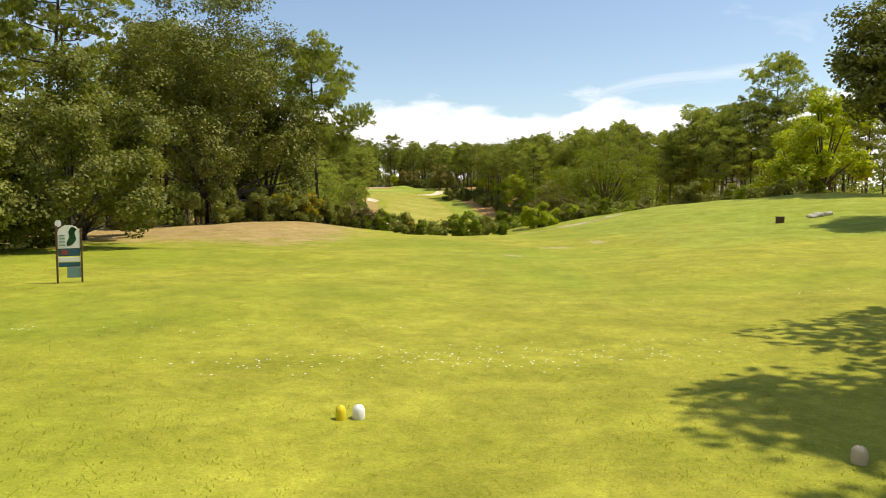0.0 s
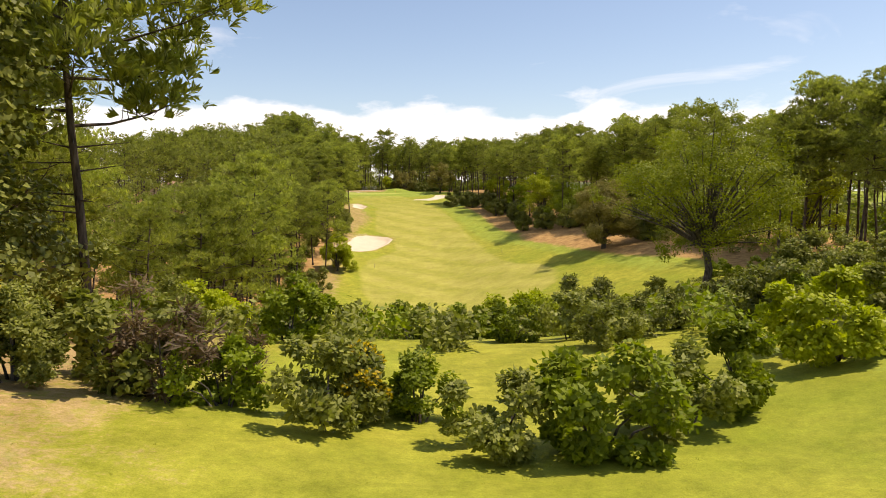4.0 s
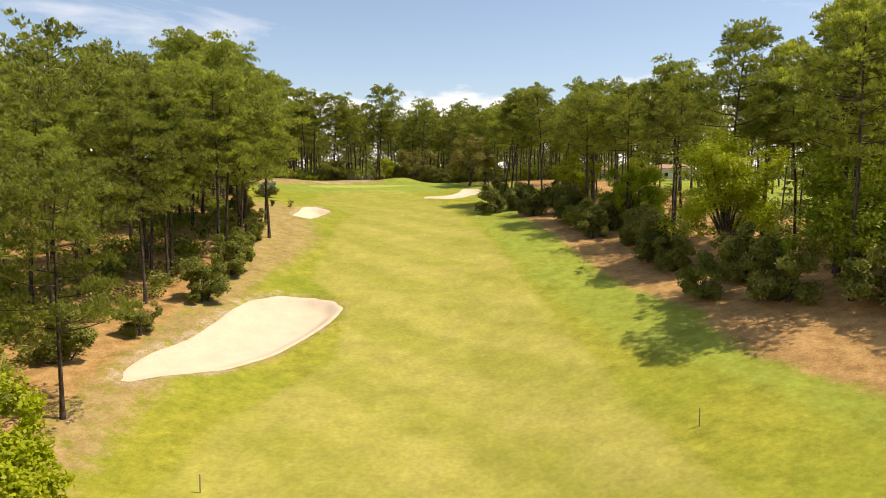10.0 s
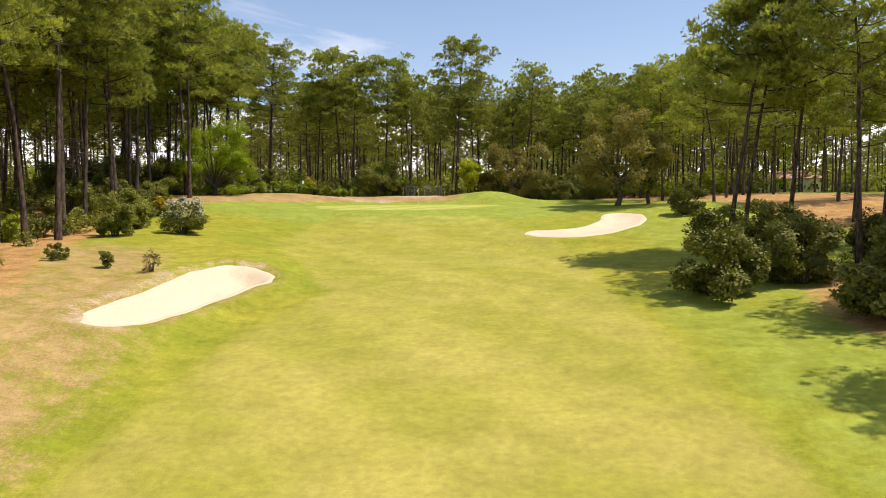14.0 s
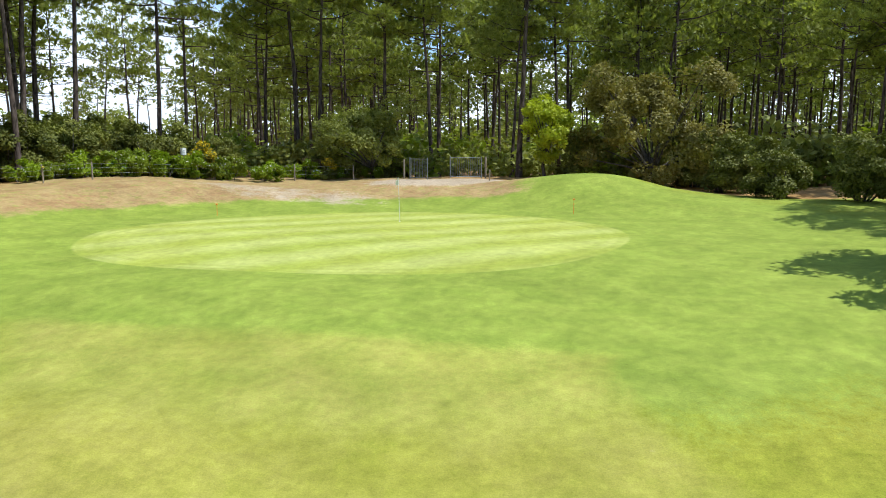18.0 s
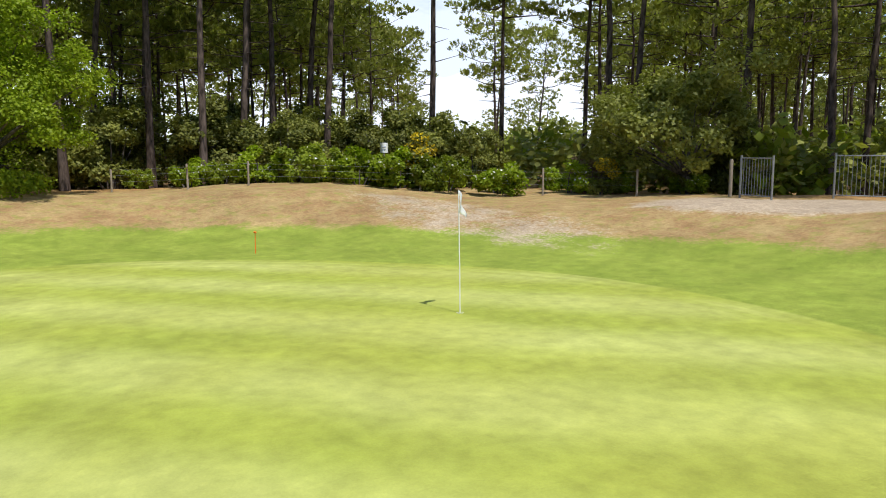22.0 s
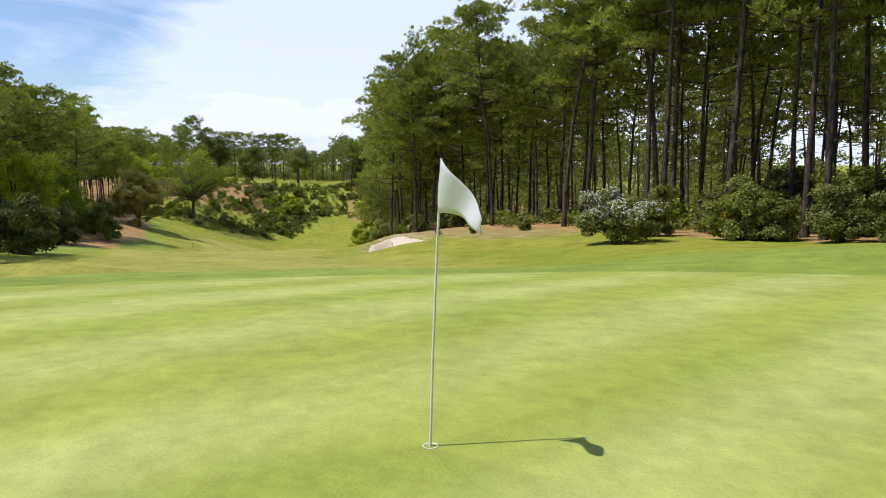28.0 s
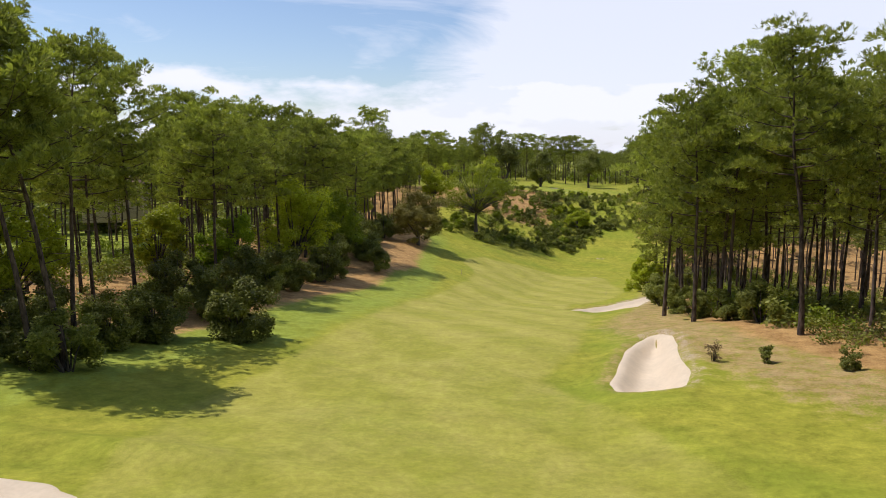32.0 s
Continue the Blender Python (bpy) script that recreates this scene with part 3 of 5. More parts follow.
def needles(rng, centres, radius, tufts, length, width, flat=0.6, per=3):
    """Brush-like shoots round clump centres: each a small fan of needle blades that points up and outwards."""
    c = np.repeat(centres, tufts, 0)
    r = np.repeat(radius, tufts)[:, None]
    out = unit(rng, len(c))
    out[:, 2] = np.abs(out[:, 2]) * 0.9 - 0.25
    p = c + out * r * rng.uniform(0.5, 1.0, (len(c), 1)) * np.array([1, 1, flat])
    shoot = 0.7 * out + np.array([0, 0, 0.55]) + 0.25 * unit(rng, len(c))
    p, out, shoot = np.repeat(p, per, 0), np.repeat(out, per, 0), np.repeat(shoot, per, 0)
    spray = unit(rng, len(p))
    way = shoot + 0.62 * spray
    way /= np.linalg.norm(way, axis=1)[:, None]
    face = 0.9 * out + 0.5 * spray + np.array([0, 0, 0.35])
    side = np.cross(face, way)
    side /= np.linalg.norm(side, axis=1)[:, None] + 1e-9
    ln = length * rng.uniform(0.7, 1.2, (len(p), 1))
    wd = width * rng.uniform(0.7, 1.3, (len(p), 1))
    tip = p + way * ln
    tri = np.stack([p, tip - side * wd - way * ln * 0.25, tip + side * wd], 1)
    return tri.reshape(-1, 3), np.arange(len(p) * 3).reshape(-1, 3)


def leaves(rng, centres, radius, count, length, width, flat=0.8, shell=0.5, face=None):
    """Small pointed leaves round clump centres."""
    c = np.repeat(centres, count, 0)
    r = np.repeat(radius, count)[:, None]
    out = unit(rng, len(c))
    p = c + out * r * rng.uniform(shell, 1.0, (len(c), 1)) * np.array([1, 1, flat])
    way = unit(rng, len(p)) + 0.5 * out
    way[:, 2] *= 0.6
    way /= np.linalg.norm(way, axis=1)[:, None]
    up = 0.8 * out + 0.6 * unit(rng, len(p)) + np.array([0, 0, 0.5])
    if face is not None:
        up += 1.1 * np.repeat(face, count, 0)
    side = np.cross(way, up)
    side /= np.linalg.norm(side, axis=1)[:, None] + 1e-9
    ln = length * rng.uniform(0.6, 1.25, (len(p), 1))
    quad = np.stack([p, p + way * ln * 0.5 + side * width, p + way * ln, p + way * ln * 0.5 - side * width], 1)
    return quad.reshape(-1, 3), np.arange(len(p) * 4).reshape(-1, 4)


def thing(name, parts):
    """An Empty with its parts: (name, verts, faces, material)."""
    base = new(name)
    for pname, (v, f), mat in parts:
        mesh_object(pname, v, f, mat, base)
    return base


def pine_shape(seed, h=20.0, bare=0.5, spread=3.2, lean=0.04, dens=1.0, heading=None, tufts=17, blade=(0.42, 0.047), per=7):
    """A maritime pine: long bare trunk with dead stubs, layered limbs and dense tufted pads of needles."""
    rng = np.random.default_rng(seed)
    n = 11
    t = np.linspace(0, 1, n)
    sway = rng.normal(0, 0.012, (n, 2)).cumsum(0) * h * 0.5
    dirn = rng.uniform(0, 2 * math.pi) if heading is None else heading
    line = np.column_stack([math.cos(dirn) * lean * h * t ** 1.3 + sway[:, 0] * t, math.sin(dirn) * lean * h * t ** 1.3 + sway[:, 1] * t, t * h])
    line[0, 2] = -0.4
    r0 = 0.0088 * h + 0.02
    rad = r0 * (1 - 0.78 * t) * np.where(t < 0.03, 1.35, 1.0)
    wood_parts = [tube(line, rad, 8)]
    centres, sizes = [], []

    def at(f):
        return np.array([np.interp(f, t, line[:, k]) for k in range(3)])

    limbs = int(20 + rng.integers(0, 6))
    for k in range(limbs):
        f = bare + (0.98 - bare) * ((k + rng.uniform(0, 0.8)) / limbs) ** 0.9
        p = at(f)
        u = (f - bare) / (1 - bare)
        reach = spread * (0.55 + 0.55 * math.sin(math.pi * min(1, 0.22 + 0.70 * u))) * rng.uniform(0.6, 1.12) * (1 - 0.4 * max(0, u - 0.7) / 0.3)
        a = k * 2.4 + rng.uniform(-0.5, 0.5)
        rise = rng.uniform(-0.05, 0.3) + 0.55 * u
        way = np.array([math.cos(a), math.sin(a), 0])
        across = np.array([-way[1], way[0], 0])
        pts = [p + way * reach * s + np.array([0, 0, reach * rise * s * s]) for s in (0, 0.35, 0.7, 1.0)]
        r1 = max(0.025, 0.0034 * h * (1.05 - 0.6 * u))
        wood_parts.append(tube(pts, [r1, r1 * 0.75, r1 * 0.5, r1 * 0.2], 4))
        twigs = int(round(4.6 * dens * (0.7 + 0.5 * reach / spread)))
        for j in range(twigs):
            s = 0.42 + 0.6 * (j + 0.5) / twigs
            q0 = p + way * reach * s + np.array([0, 0, reach * rise * s * s])
            q = q0 + across * (1 if j % 2 else -1) * rng.uniform(0.15, 0.42) * reach * (1.1 - 0.5 * s) + np.array([0, 0, rng.uniform(-0.1, 0.9)])
            wood_parts.append(tube([q0, q], [r1 * 0.3, 0.008], 3))
            centres.append(q)
            sizes.append(rng.uniform(0.62, 1.05) * (spread / 4.5) ** 0.5)
        centres.append(pts[-1])
        sizes.append(rng.uniform(0.6, 0.9) * (spread / 4.5) ** 0.5)
    for k in range(int(8 * dens)):
        centres.append(at(0.97) + rng.normal(0, 0.6, 3) * np.array([1, 1, 0.5]) + np.array([0, 0, 0.3]))
        sizes.append(rng.uniform(0.5, 0.8))
    for k in range(int(rng.integers(7, 13))):  # dead stubs below the crown
        f = rng.uniform(0.22, bare)
        a = rng.uniform(0, 6.28)
        ln = rng.uniform(0.5, 2.2)
        p = at(f)
        wood_parts.append(tube([p, p + np.array([math.cos(a) * ln, math.sin(a) * ln, rng.uniform(-0.2, 0.3) * ln])], [0.03, 0.008], 4))
    v, f = joined(wood_parts)
    return (v, f), needles(rng, np.array(centres), np.array(sizes), tufts, *blade, flat=0.85, per=per)


def make_pine(seed, *shape, **more):
    wood, crown = pine_shape(seed, *shape, **more)
    return thing("pine_tree", [("trunk", wood, BARK), ("crown", crown, PINE)])


def make_broadleaf(seed, name, leaf, h=9.0, width=8.0, stem=0.22, count=90, per=34, size=(0.30, 0.085), low=0.15, full=1.7, grow=1.2, pads=(0.055, 0.10), limbs=20):
    """A broadleaved tree: forked trunk, limbs, and a crown of leafy clumps with gaps."""
    rng = np.random.default_rng(seed)
    fork = h * (low + 0.08)
    pieces = [tube([(0, 0, -0.4), (0.03 * h * rng.normal(), 0.02 * h * rng.normal(), fork * 0.5), (0, 0, fork)], [stem * 1.3, stem, stem * 0.85], 8)]
    centres, sizes = [], []
    mid = h * (0.5 + low * 0.5)
    k = 0
    lumps = []
    for d in unit(rng, max(12, count // 6)):
        rr = rng.uniform(0.2, 1.0) ** 0.5 * rng.uniform(0.66, 1.02)
        if low < 0.1 and d[2] < 0:
            d[:2] /= max(0.45, math.hypot(d[0], d[1]))
        lumps.append((np.array([d[0] * width / 2 * rr, d[1] * width / 2 * rr, mid + d[2] * (h - h * low) / 2 * rr]), rng.uniform(0.10, 0.20) * (width + h) / 2))
    faces_out = []
    while len(centres) < count:
        c, r = lumps[k % len(lumps)]
        k += 1
        d = unit(rng, 1)[0] + 0.55 * (c - np.array([0, 0, mid * 0.9])) / (0.5 * (width + h) / 2)
        d /= np.linalg.norm(d)
        q = c + d * r * rng.uniform(0.6, 1.0) * np.array([1, 1, 0.8])
        if q[2] < h * low:
            q[2] = h * low * rng.uniform(1.0, 1.6)
        centres.append(q)
        faces_out.append(d)
        sizes.append(rng.uniform(*pads) * (width + h) / 2)
    cs, out_way = np.array(centres), np.array(faces_out)
    for i in rng.choice(len(cs), min(len(cs), limbs), replace=False):
        q = cs[i]
        m = np.array([q[0] * 0.4, q[1] * 0.4, fork + (q[2] - fork) * 0.45])
        pieces.append(tube([(0, 0, fork * 0.9), m, q], [stem * 0.5, stem * 0.28, 0.015], 5))
    parts = [("trunk", pieces[0], BARK_GREY)] + [("branch", p, BARK_GREY) for p in pieces[1:]] + [("crown", leaves(rng, cs, np.array(sizes), int(per * full), size[0] * grow, size[1] * grow * 1.1, face=out_way), leaf)]
    return thing(name, parts)


def make_bush(seed, name, leaf, h=2.0, width=2.6, count=34, per=40, size=(0.15, 0.045), stems=7, blossom=None, bperc=12):
    """A shrub: several thin stems from the ground under small leafy clumps."""
    rng = np.random.default_rng(seed)
    centres, sizes, pieces = [], [], []
    lumps, faces_out, k = [], [], 0
    for d in unit(rng, max(8, count // 4)):
        rr = rng.uniform(0.2, 1.0) ** 0.5 * 0.88
        if d[2] < 0:
            d[:2] /= max(0.5, math.hypot(d[0], d[1]))
        lumps.append((np.array([d[0] * width / 2 * rr, d[1] * width / 2 * rr, h * 0.45 + d[2] * h * 0.42 * rr]), rng.uniform(0.11, 0.19) * (width + h) / 2))
    while len(centres) < count:
        c, r = lumps[k % len(lumps)]
        k += 1
        d = unit(rng, 1)[0] + np.array([c[0] / width, c[1] / width, 0.3])
        d /= np.linalg.norm(d)
        q = c + d * r * rng.uniform(0.5, 1.0)
        if k % 3 == 0:
            q = np.array([q[0] * 0.85, q[1] * 0.85, h * rng.uniform(0.08, 0.32)])
        q[2] = max(q[2], 0.10 * h)
        centres.append(q)
        faces_out.append(d)
        sizes.append(rng.uniform(0.08, 0.15) * (width + h) / 2)
    cs, ss, out_way = np.array(centres), np.array(sizes), np.array(faces_out)
    for i in rng.choice(count, min(stems, count), replace=False):
        q = cs[i]
        pieces.append(tube([(q[0] * 0.15, q[1] * 0.15, -0.2), (q[0] * 0.5, q[1] * 0.5, q[2] * 0.55), q], [0.035 * h / 2, 0.022 * h / 2, 0.006], 5))
    parts = [("stem", joined(pieces), BARK_GREY), ("leafage", leaves(rng, cs, ss, int(per * 3.0), size[0] * 0.95, size[1] * 1.05, face=out_way), leaf)]
    if blossom:
        sel = cs[:, 2] > h * 0.35
        parts.append(("blossom", leaves(rng, cs[sel], ss[sel] * 1.07, bperc, 0.12, 0.05, shell=0.8), blossom))
    return thing(name, parts)


def put(ob, x, y, scale=1.0, turn=0.0, tall=1.0, sink=0.0):
    m = Matrix.LocRotScale((x, y, ground_z(x, y) - sink), Euler((0, 0, turn)), (scale, scale, scale * tall))
    return copy_thing(ob, m)


STOCK = []


def stock(ob):
    """Pattern plants stand far behind the tee woods until they are copied."""
    STOCK.append(ob)
    return ob


def clear_stock():
    for ob in STOCK:
        for o in (*ob.children_recursive, ob):
            bpy.data.objects.remove(o)
    STOCK.clear()

# ---- woods ----
rng = np.random.default_rng(7)
PINES = [stock(make_pine(11 + k, h, bare, sp, lean, 1.15)) for k, (h, bare, sp, lean) in enumerate([
    (21, 0.50, 4.5, 0.03), (20, 0.42, 5.0, 0.06), (22, 0.56, 4.2, 0.02), (19, 0.34, 5.0, 0.05), (21, 0.60, 4.0, 0.10), (18, 0.30, 5.2, 0.03), (22, 0.52, 4.3, 0.07), (20, 0.47, 4.6, 0.02)])]
PINE_LABELS = ["tall maritime pine with a bare trunk in the wood", "maritime pine with a low wide crown at the wood's edge"]


def wood_depth(x, y):
    """How far into the woods a place lies, in metres."""
    d = np.maximum(np.interp(y, *LEFT_WOOD) - x, x - np.interp(y, *TREES_RIGHT))
    return np.maximum(d, np.minimum(y - 20, 40) if abs(x) < 60 else -99)


spots = []
for gxp in np.arange(-150, 170, 5.0):
    for gyp in np.arange(-440, 150, 5.0):
        x, y = gxp + rng.uniform(-2.0, 2.0), gyp + rng.uniform(-2.0, 2.0)
        d = float(wood_depth(x, y))
        if y < -250 and x < 0:
            d = -27 - x
        if y < -205 and x > 0:
            d = x - np.interp(y, [-260, -240, -205], [66, 66, 58])
        if y < -345:
            d = 30
        if d < 0.8 or (x > 0 and y < 20 and d > 85):
            continue
        if x > 40 and -25 < y < 60 and rng.uniform() < 0.45:
            continue
        if y > 17 and -1.25 < (x - 10) / (y + 15) < -0.78 and rng.uniform() < 0.85:
            continue
        if x < -27 and -60 < y < 22 and rng.uniform() < 0.04:
            continue
        if ((x > 8 and -8 < y < 45) or (y > 20 and -20 < x <= 8)) and rng.uniform() < 0.38:
            continue
        if -76 < x < -44 and -52 < y < -30 and rng.uniform() < 0.7:
            continue
        if 13 < x < 26 and 12 < y < 27:
            continue
        if x > 28 and -80 < y < -15 and rng.uniform() < 0.28:
            continue
        if rng.uniform() < (0.32 if d < 14 and x < 0 and -210 < y < -60 else 0.30 if d < 14 and x > 0 and y < 15 else 0.16 if d < 14 else 0.33 if y > 15 and d < 60 else 0.30 if x < -25 and y > -62 and 14 < d < 60 else 0.42 if d < 40 else 0.62 if d < 60 else 0.8):
            continue
        spots.append((d, x, y))
near = sorted(s for s in spots if s[0] < 16 and s[2] < 45 and abs(s[1]) < 75)[:215]
chosen = set(near)
for d, x, y in near:
    k = int(rng.choice([1, 7, 0, 7, 6, 1, 3] if x < 0 and -210 < y < -100 else [2, 4, 2, 4, 6] if x < 0 and y > -58 else [0, 1, 2, 6, 7, 4] if y < 10 else [2, 4, 6, 2, 0]))
    size = (1.1 if x < -12 and -58 < y < 20 else 0.78 if x < 0 and -210 < y < -100 else 0.85 if x < 0 and y < -86 else 0.92 if x < 0 and y < -58 else 0.77 if x > 0 and y > -75 else 0.72 if x > 0 and y < -200 else 0.87 if x > 0 and y > -108 else 0.97) * rng.uniform(0.86, 1.08)
    turn = rng.uniform(0, 6.28)
    if x > 30 and -66 < y < -12 and int(x * 7 + y * 3) % 3 == 0:
        continue  # gaps in the row
    ob = put(PINES[k], x, y, size, turn)
    tagged(ob, PINE_LABELS[1 if k in (3, 5) else 0], "pine tree", "pines along the fairway")
behind = sorted(s for s in spots if s not in chosen and not (s[1] > 28 and -80 < s[2] < -15 and int(s[1] * 7 + s[2] * 3) % 3 == 0) and -110 < s[2] < 75 and abs(s[1]) < 85)[:330]
chosen |= set(behind)
inner = [pine_shape(50 + k, h, bare, sp, lean, 0.8, tufts=6, blade=(0.60, 0.115), per=4) for k, (h, bare, sp, lean) in enumerate([(21, 0.52, 4.3, 0.04), (20, 0.58, 4.0, 0.08), (19, 0.45, 4.4, 0.03)])]
inner_parts = [[[], [], 0], [[], [], 0]]
for d, x, y in behind:
    pick, an, sc = inner[int(rng.integers(0, 3))], rng.uniform(0, 6.28), rng.uniform(0.78, 1.08) * (0.80 if x > 28 and y < -12 else 1.0)
    rot = np.array([[math.cos(an), -math.sin(an), 0], [math.sin(an), math.cos(an), 0], [0, 0, 1]]) * sc
    for heap, (v, f) in zip(inner_parts, pick):
        heap[0].append(v @ rot.T + np.array([x, y, ground_z(x, y)]))
        heap[1].append(f + heap[2])
        heap[2] += len(v)
inner_wood = new("pine_woods")
for name, (hv, hf, hb), mat in zip(("trunks", "crowns"), inner_parts, (BARK, PINE)):
    mesh_object(name, np.vstack(hv), np.vstack(hf), mat, inner_wood)
tagged(inner_wood, "maritime pines standing close together behind the front row", "woods", kind="stuff")
# deeper woods, nobody could count them
far_v, far_f, trunk_v, trunk_f, fb, tb = [], [], [], [], 0, 0
models = []
for k in range(5):
    r2 = np.random.default_rng(90 + k)
    n = 34
    d3 = unit(r2, n)
    rr = r2.uniform(0.3, 1, (n, 1)) ** 0.5
    cs = d3 * rr * np.array([3.5, 3.5, 4.2]) + np.array([0, 0, 14.5 + 0.6 * k])
    models.append((needles(r2, cs, r2.uniform(0.85, 1.3, n), 6, 0.65, 0.19, flat=0.9, per=4), tube([(0, 0, -0.5), (0.2 * k, 0.1, 9), (0.1, 0.3, 17)], [0.24, 0.17, 0.06], 5)))
for s in spots:
    if s in chosen or (s[1] > 28 and -80 < s[2] < -15 and int(s[1] * 7 + s[2] * 3) % 3 == 0):
        continue
    d, x, y = s
    (v, f), (v2, f2) = models[int(rng.integers(0, 5))]
    sc, an = rng.uniform(0.85, 1.12) * (0.74 if x < 0 and -215 < y < -100 else 0.7 if x > 0 and y < -200 else 0.84 if x > 0 and y < -12 else 1.0), rng.uniform(0, 6.28)
    if (x < -40 and y > -100) or y > 45:
        sc *= rng.uniform(0.6, 1.02)
    rot = np.array([[math.cos(an), -math.sin(an), 0], [math.sin(an), math.cos(an), 0], [0, 0, 1]]) * sc
    at = np.array([x, y, ground_z(x, y)])
    far_v.append(v @ rot.T + at)
    far_f.append(f + fb)
    fb += len(v)
    trunk_v.append(v2 @ rot.T + at)
    trunk_f.append(f2 + tb)
    tb += len(v2)
woods = new("pine_woods")
mesh_object("crowns", np.vstack(far_v), np.vstack(far_f), PINE_FAR, woods)
mesh_object("trunks", np.vstack(trunk_v), np.vstack(trunk_f), BARK, woods)
tagged(woods, "deep maritime pine woods behind the front rows of trees", "woods", kind="stuff")

# undergrowth in the woods
heaps = [[[], [], 0] for _ in range(3)]
bushes = []
for k in range(5):
    r2 = np.random.default_rng(40 + k)
    n = 14
    cs = unit(r2, n) * r2.uniform(0.4, 1, (n, 1)) * np.array([1.1, 1.1, 0.75]) + np.array([0, 0, 0.8])
    bushes.append(leaves(r2, cs, r2.uniform(0.35, 0.55, n), 12, 0.30, 0.10))
for k in range(4000):
    if k < 620:
        y = rng.uniform(-200, -32)
        x = np.interp(y, *TREES_RIGHT) - 3 + rng.uniform(0.0, 1.0) ** 1.2 * 34
        sc = rng.uniform(0.45, 1.35)
    elif k < 1100:
        y = rng.uniform(-235, 5)
        x = np.interp(y, *LEFT_WOOD) - 1.5 - rng.uniform(0.0, 1.0) ** 1.3 * 34
        sc = rng.uniform(0.5, 1.3)
    elif k < 1750:
        x = rng.uniform(-70, 50)
        y = 22 + rng.uniform(0, 1) ** 1.4 * 45
        sc = rng.uniform(0.8, 2.6)
        if (abs(x + 2) < 3 and y < 30) or (x < -24 and y > 30 and sc > 1.2):
            continue
    elif k < 2000:
        x = rng.uniform(-120, 120)
        y = rng.uniform(70, 150)
        sc = rng.uniform(2.5, 5.0)
        if x < -45:
            sc *= 0.5
    elif k < 2180:
        x = rng.uniform(-7, 46)
        y = rng.uniform(-250, -187)
        sc = rng.uniform(0.45, 0.95)
        if y > np.interp(x, [4, 9, 13, 15, 19, 25.5, 31, 37, 44], [-222, -210, -204, -201, -194.5, -192, -187.5, -186, -186]):
            continue
    elif k < 2320:
        x = rng.uniform(-115, -42)
        y = rng.uniform(-85, 60)
        sc = rng.uniform(1.5, 3.2)
    elif k < 2620:
        x = rng.uniform(-60, 110)
        y = rng.uniform(-420, -350)
        sc = rng.uniform(1.8, 3.5)
    elif k < 3120:
        x = rng.uniform(-7, 46)
        y = rng.uniform(-250, -187)
        sc = rng.uniform(0.5, 1.0)
        if y > np.interp(x, [4, 9, 13, 15, 19, 25.5, 31, 37, 44], [-222, -210, -204, -201, -194.5, -192, -187.5, -186, -186]):
            continue
    elif k >= 3400:
        y = rng.uniform(-190, -50)
        x = np.interp(y, *LEFT_WOOD) - 2.5 - rng.uniform(0.0, 1.0) ** 1.2 * 24
        sc = rng.uniform(0.5, 1.15)
    else:
        x = rng.uniform(85, 135)
        y = rng.uniform(-300, -30)
        sc = rng.uniform(2.0, 4.0)
    v, f = bushes[int(rng.integers(0, 5))]
    an = rng.uniform(0, 6.28)
    rot = np.array([[math.cos(an), -math.sin(an), 0], [math.sin(an), math.cos(an), 0], [0, 0, rng.uniform(0.8, 1.2)]]) * sc
    heap = heaps[0 if rng.uniform() < 0.6 else int(rng.integers(1, 3))]
    heap[0].append(v @ rot.T + np.array([x, y, ground_z(x, y) - 0.1]))
    heap[1].append(f + heap[2])
    heap[2] += len(v)
for (hv, hf, hb), mat, label in zip(heaps, (SCRUB, OAK, HOLM), ("low olive scrub under the pines", "fresh green undergrowth under the pines", "dark evergreen undergrowth under the pines")):
    tagged(mesh_object("undergrowth", np.vstack(hv), np.vstack(hf), mat), label, "undergrowth", kind="stuff")

# distant wooded belt round the course, nobody could count the trees
belt_models, bv, bf, bb = [], [], [], 0
for k in range(4):
    r2 = np.random.default_rng(70 + k)
    n = 16
    d3 = unit(r2, n)
    cs = d3 * r2.uniform(0.4, 1, (n, 1)) ** 0.5 * np.array([4.5, 4.5, 7.0]) + np.array([0, 0, 8.0])
    belt_models.append(leaves(r2, cs, r2.uniform(1.6, 2.4, n), 15, 1.3, 0.5, face=d3))
for k in range(1100):
    if k % 3 == 2:
        continue
    if k < 450:
        x, y = rng.uniform(-260, 260), rng.uniform(105, 175)
    elif k < 700:
        x, y = rng.uniform(140, 210), rng.uniform(-420, 110)
    elif k < 920:
        x, y = rng.uniform(-190, -125), rng.uniform(-420, 110)
    else:
        x, y = rng.uniform(-200, 210), rng.uniform(-500, -425)
    v, f = belt_models[int(rng.integers(0, 4))]
    an, sc = rng.uniform(0, 6.28), rng.uniform(0.7, 1.05)
    rot = np.array([[math.cos(an), -math.sin(an), 0], [math.sin(an), math.cos(an), 0], [0, 0, 1]]) * sc
    bv.append(v @ rot.T + np.array([x, y, ground_z(x, y) - 1.0]))
    bf.append(f + bb)
    bb += len(v)
tagged(mesh_object("far_woods", np.vstack(bv), np.vstack(bf), PINE_FAR), "distant belt of mixed evergreen woods", "woods", kind="stuff")

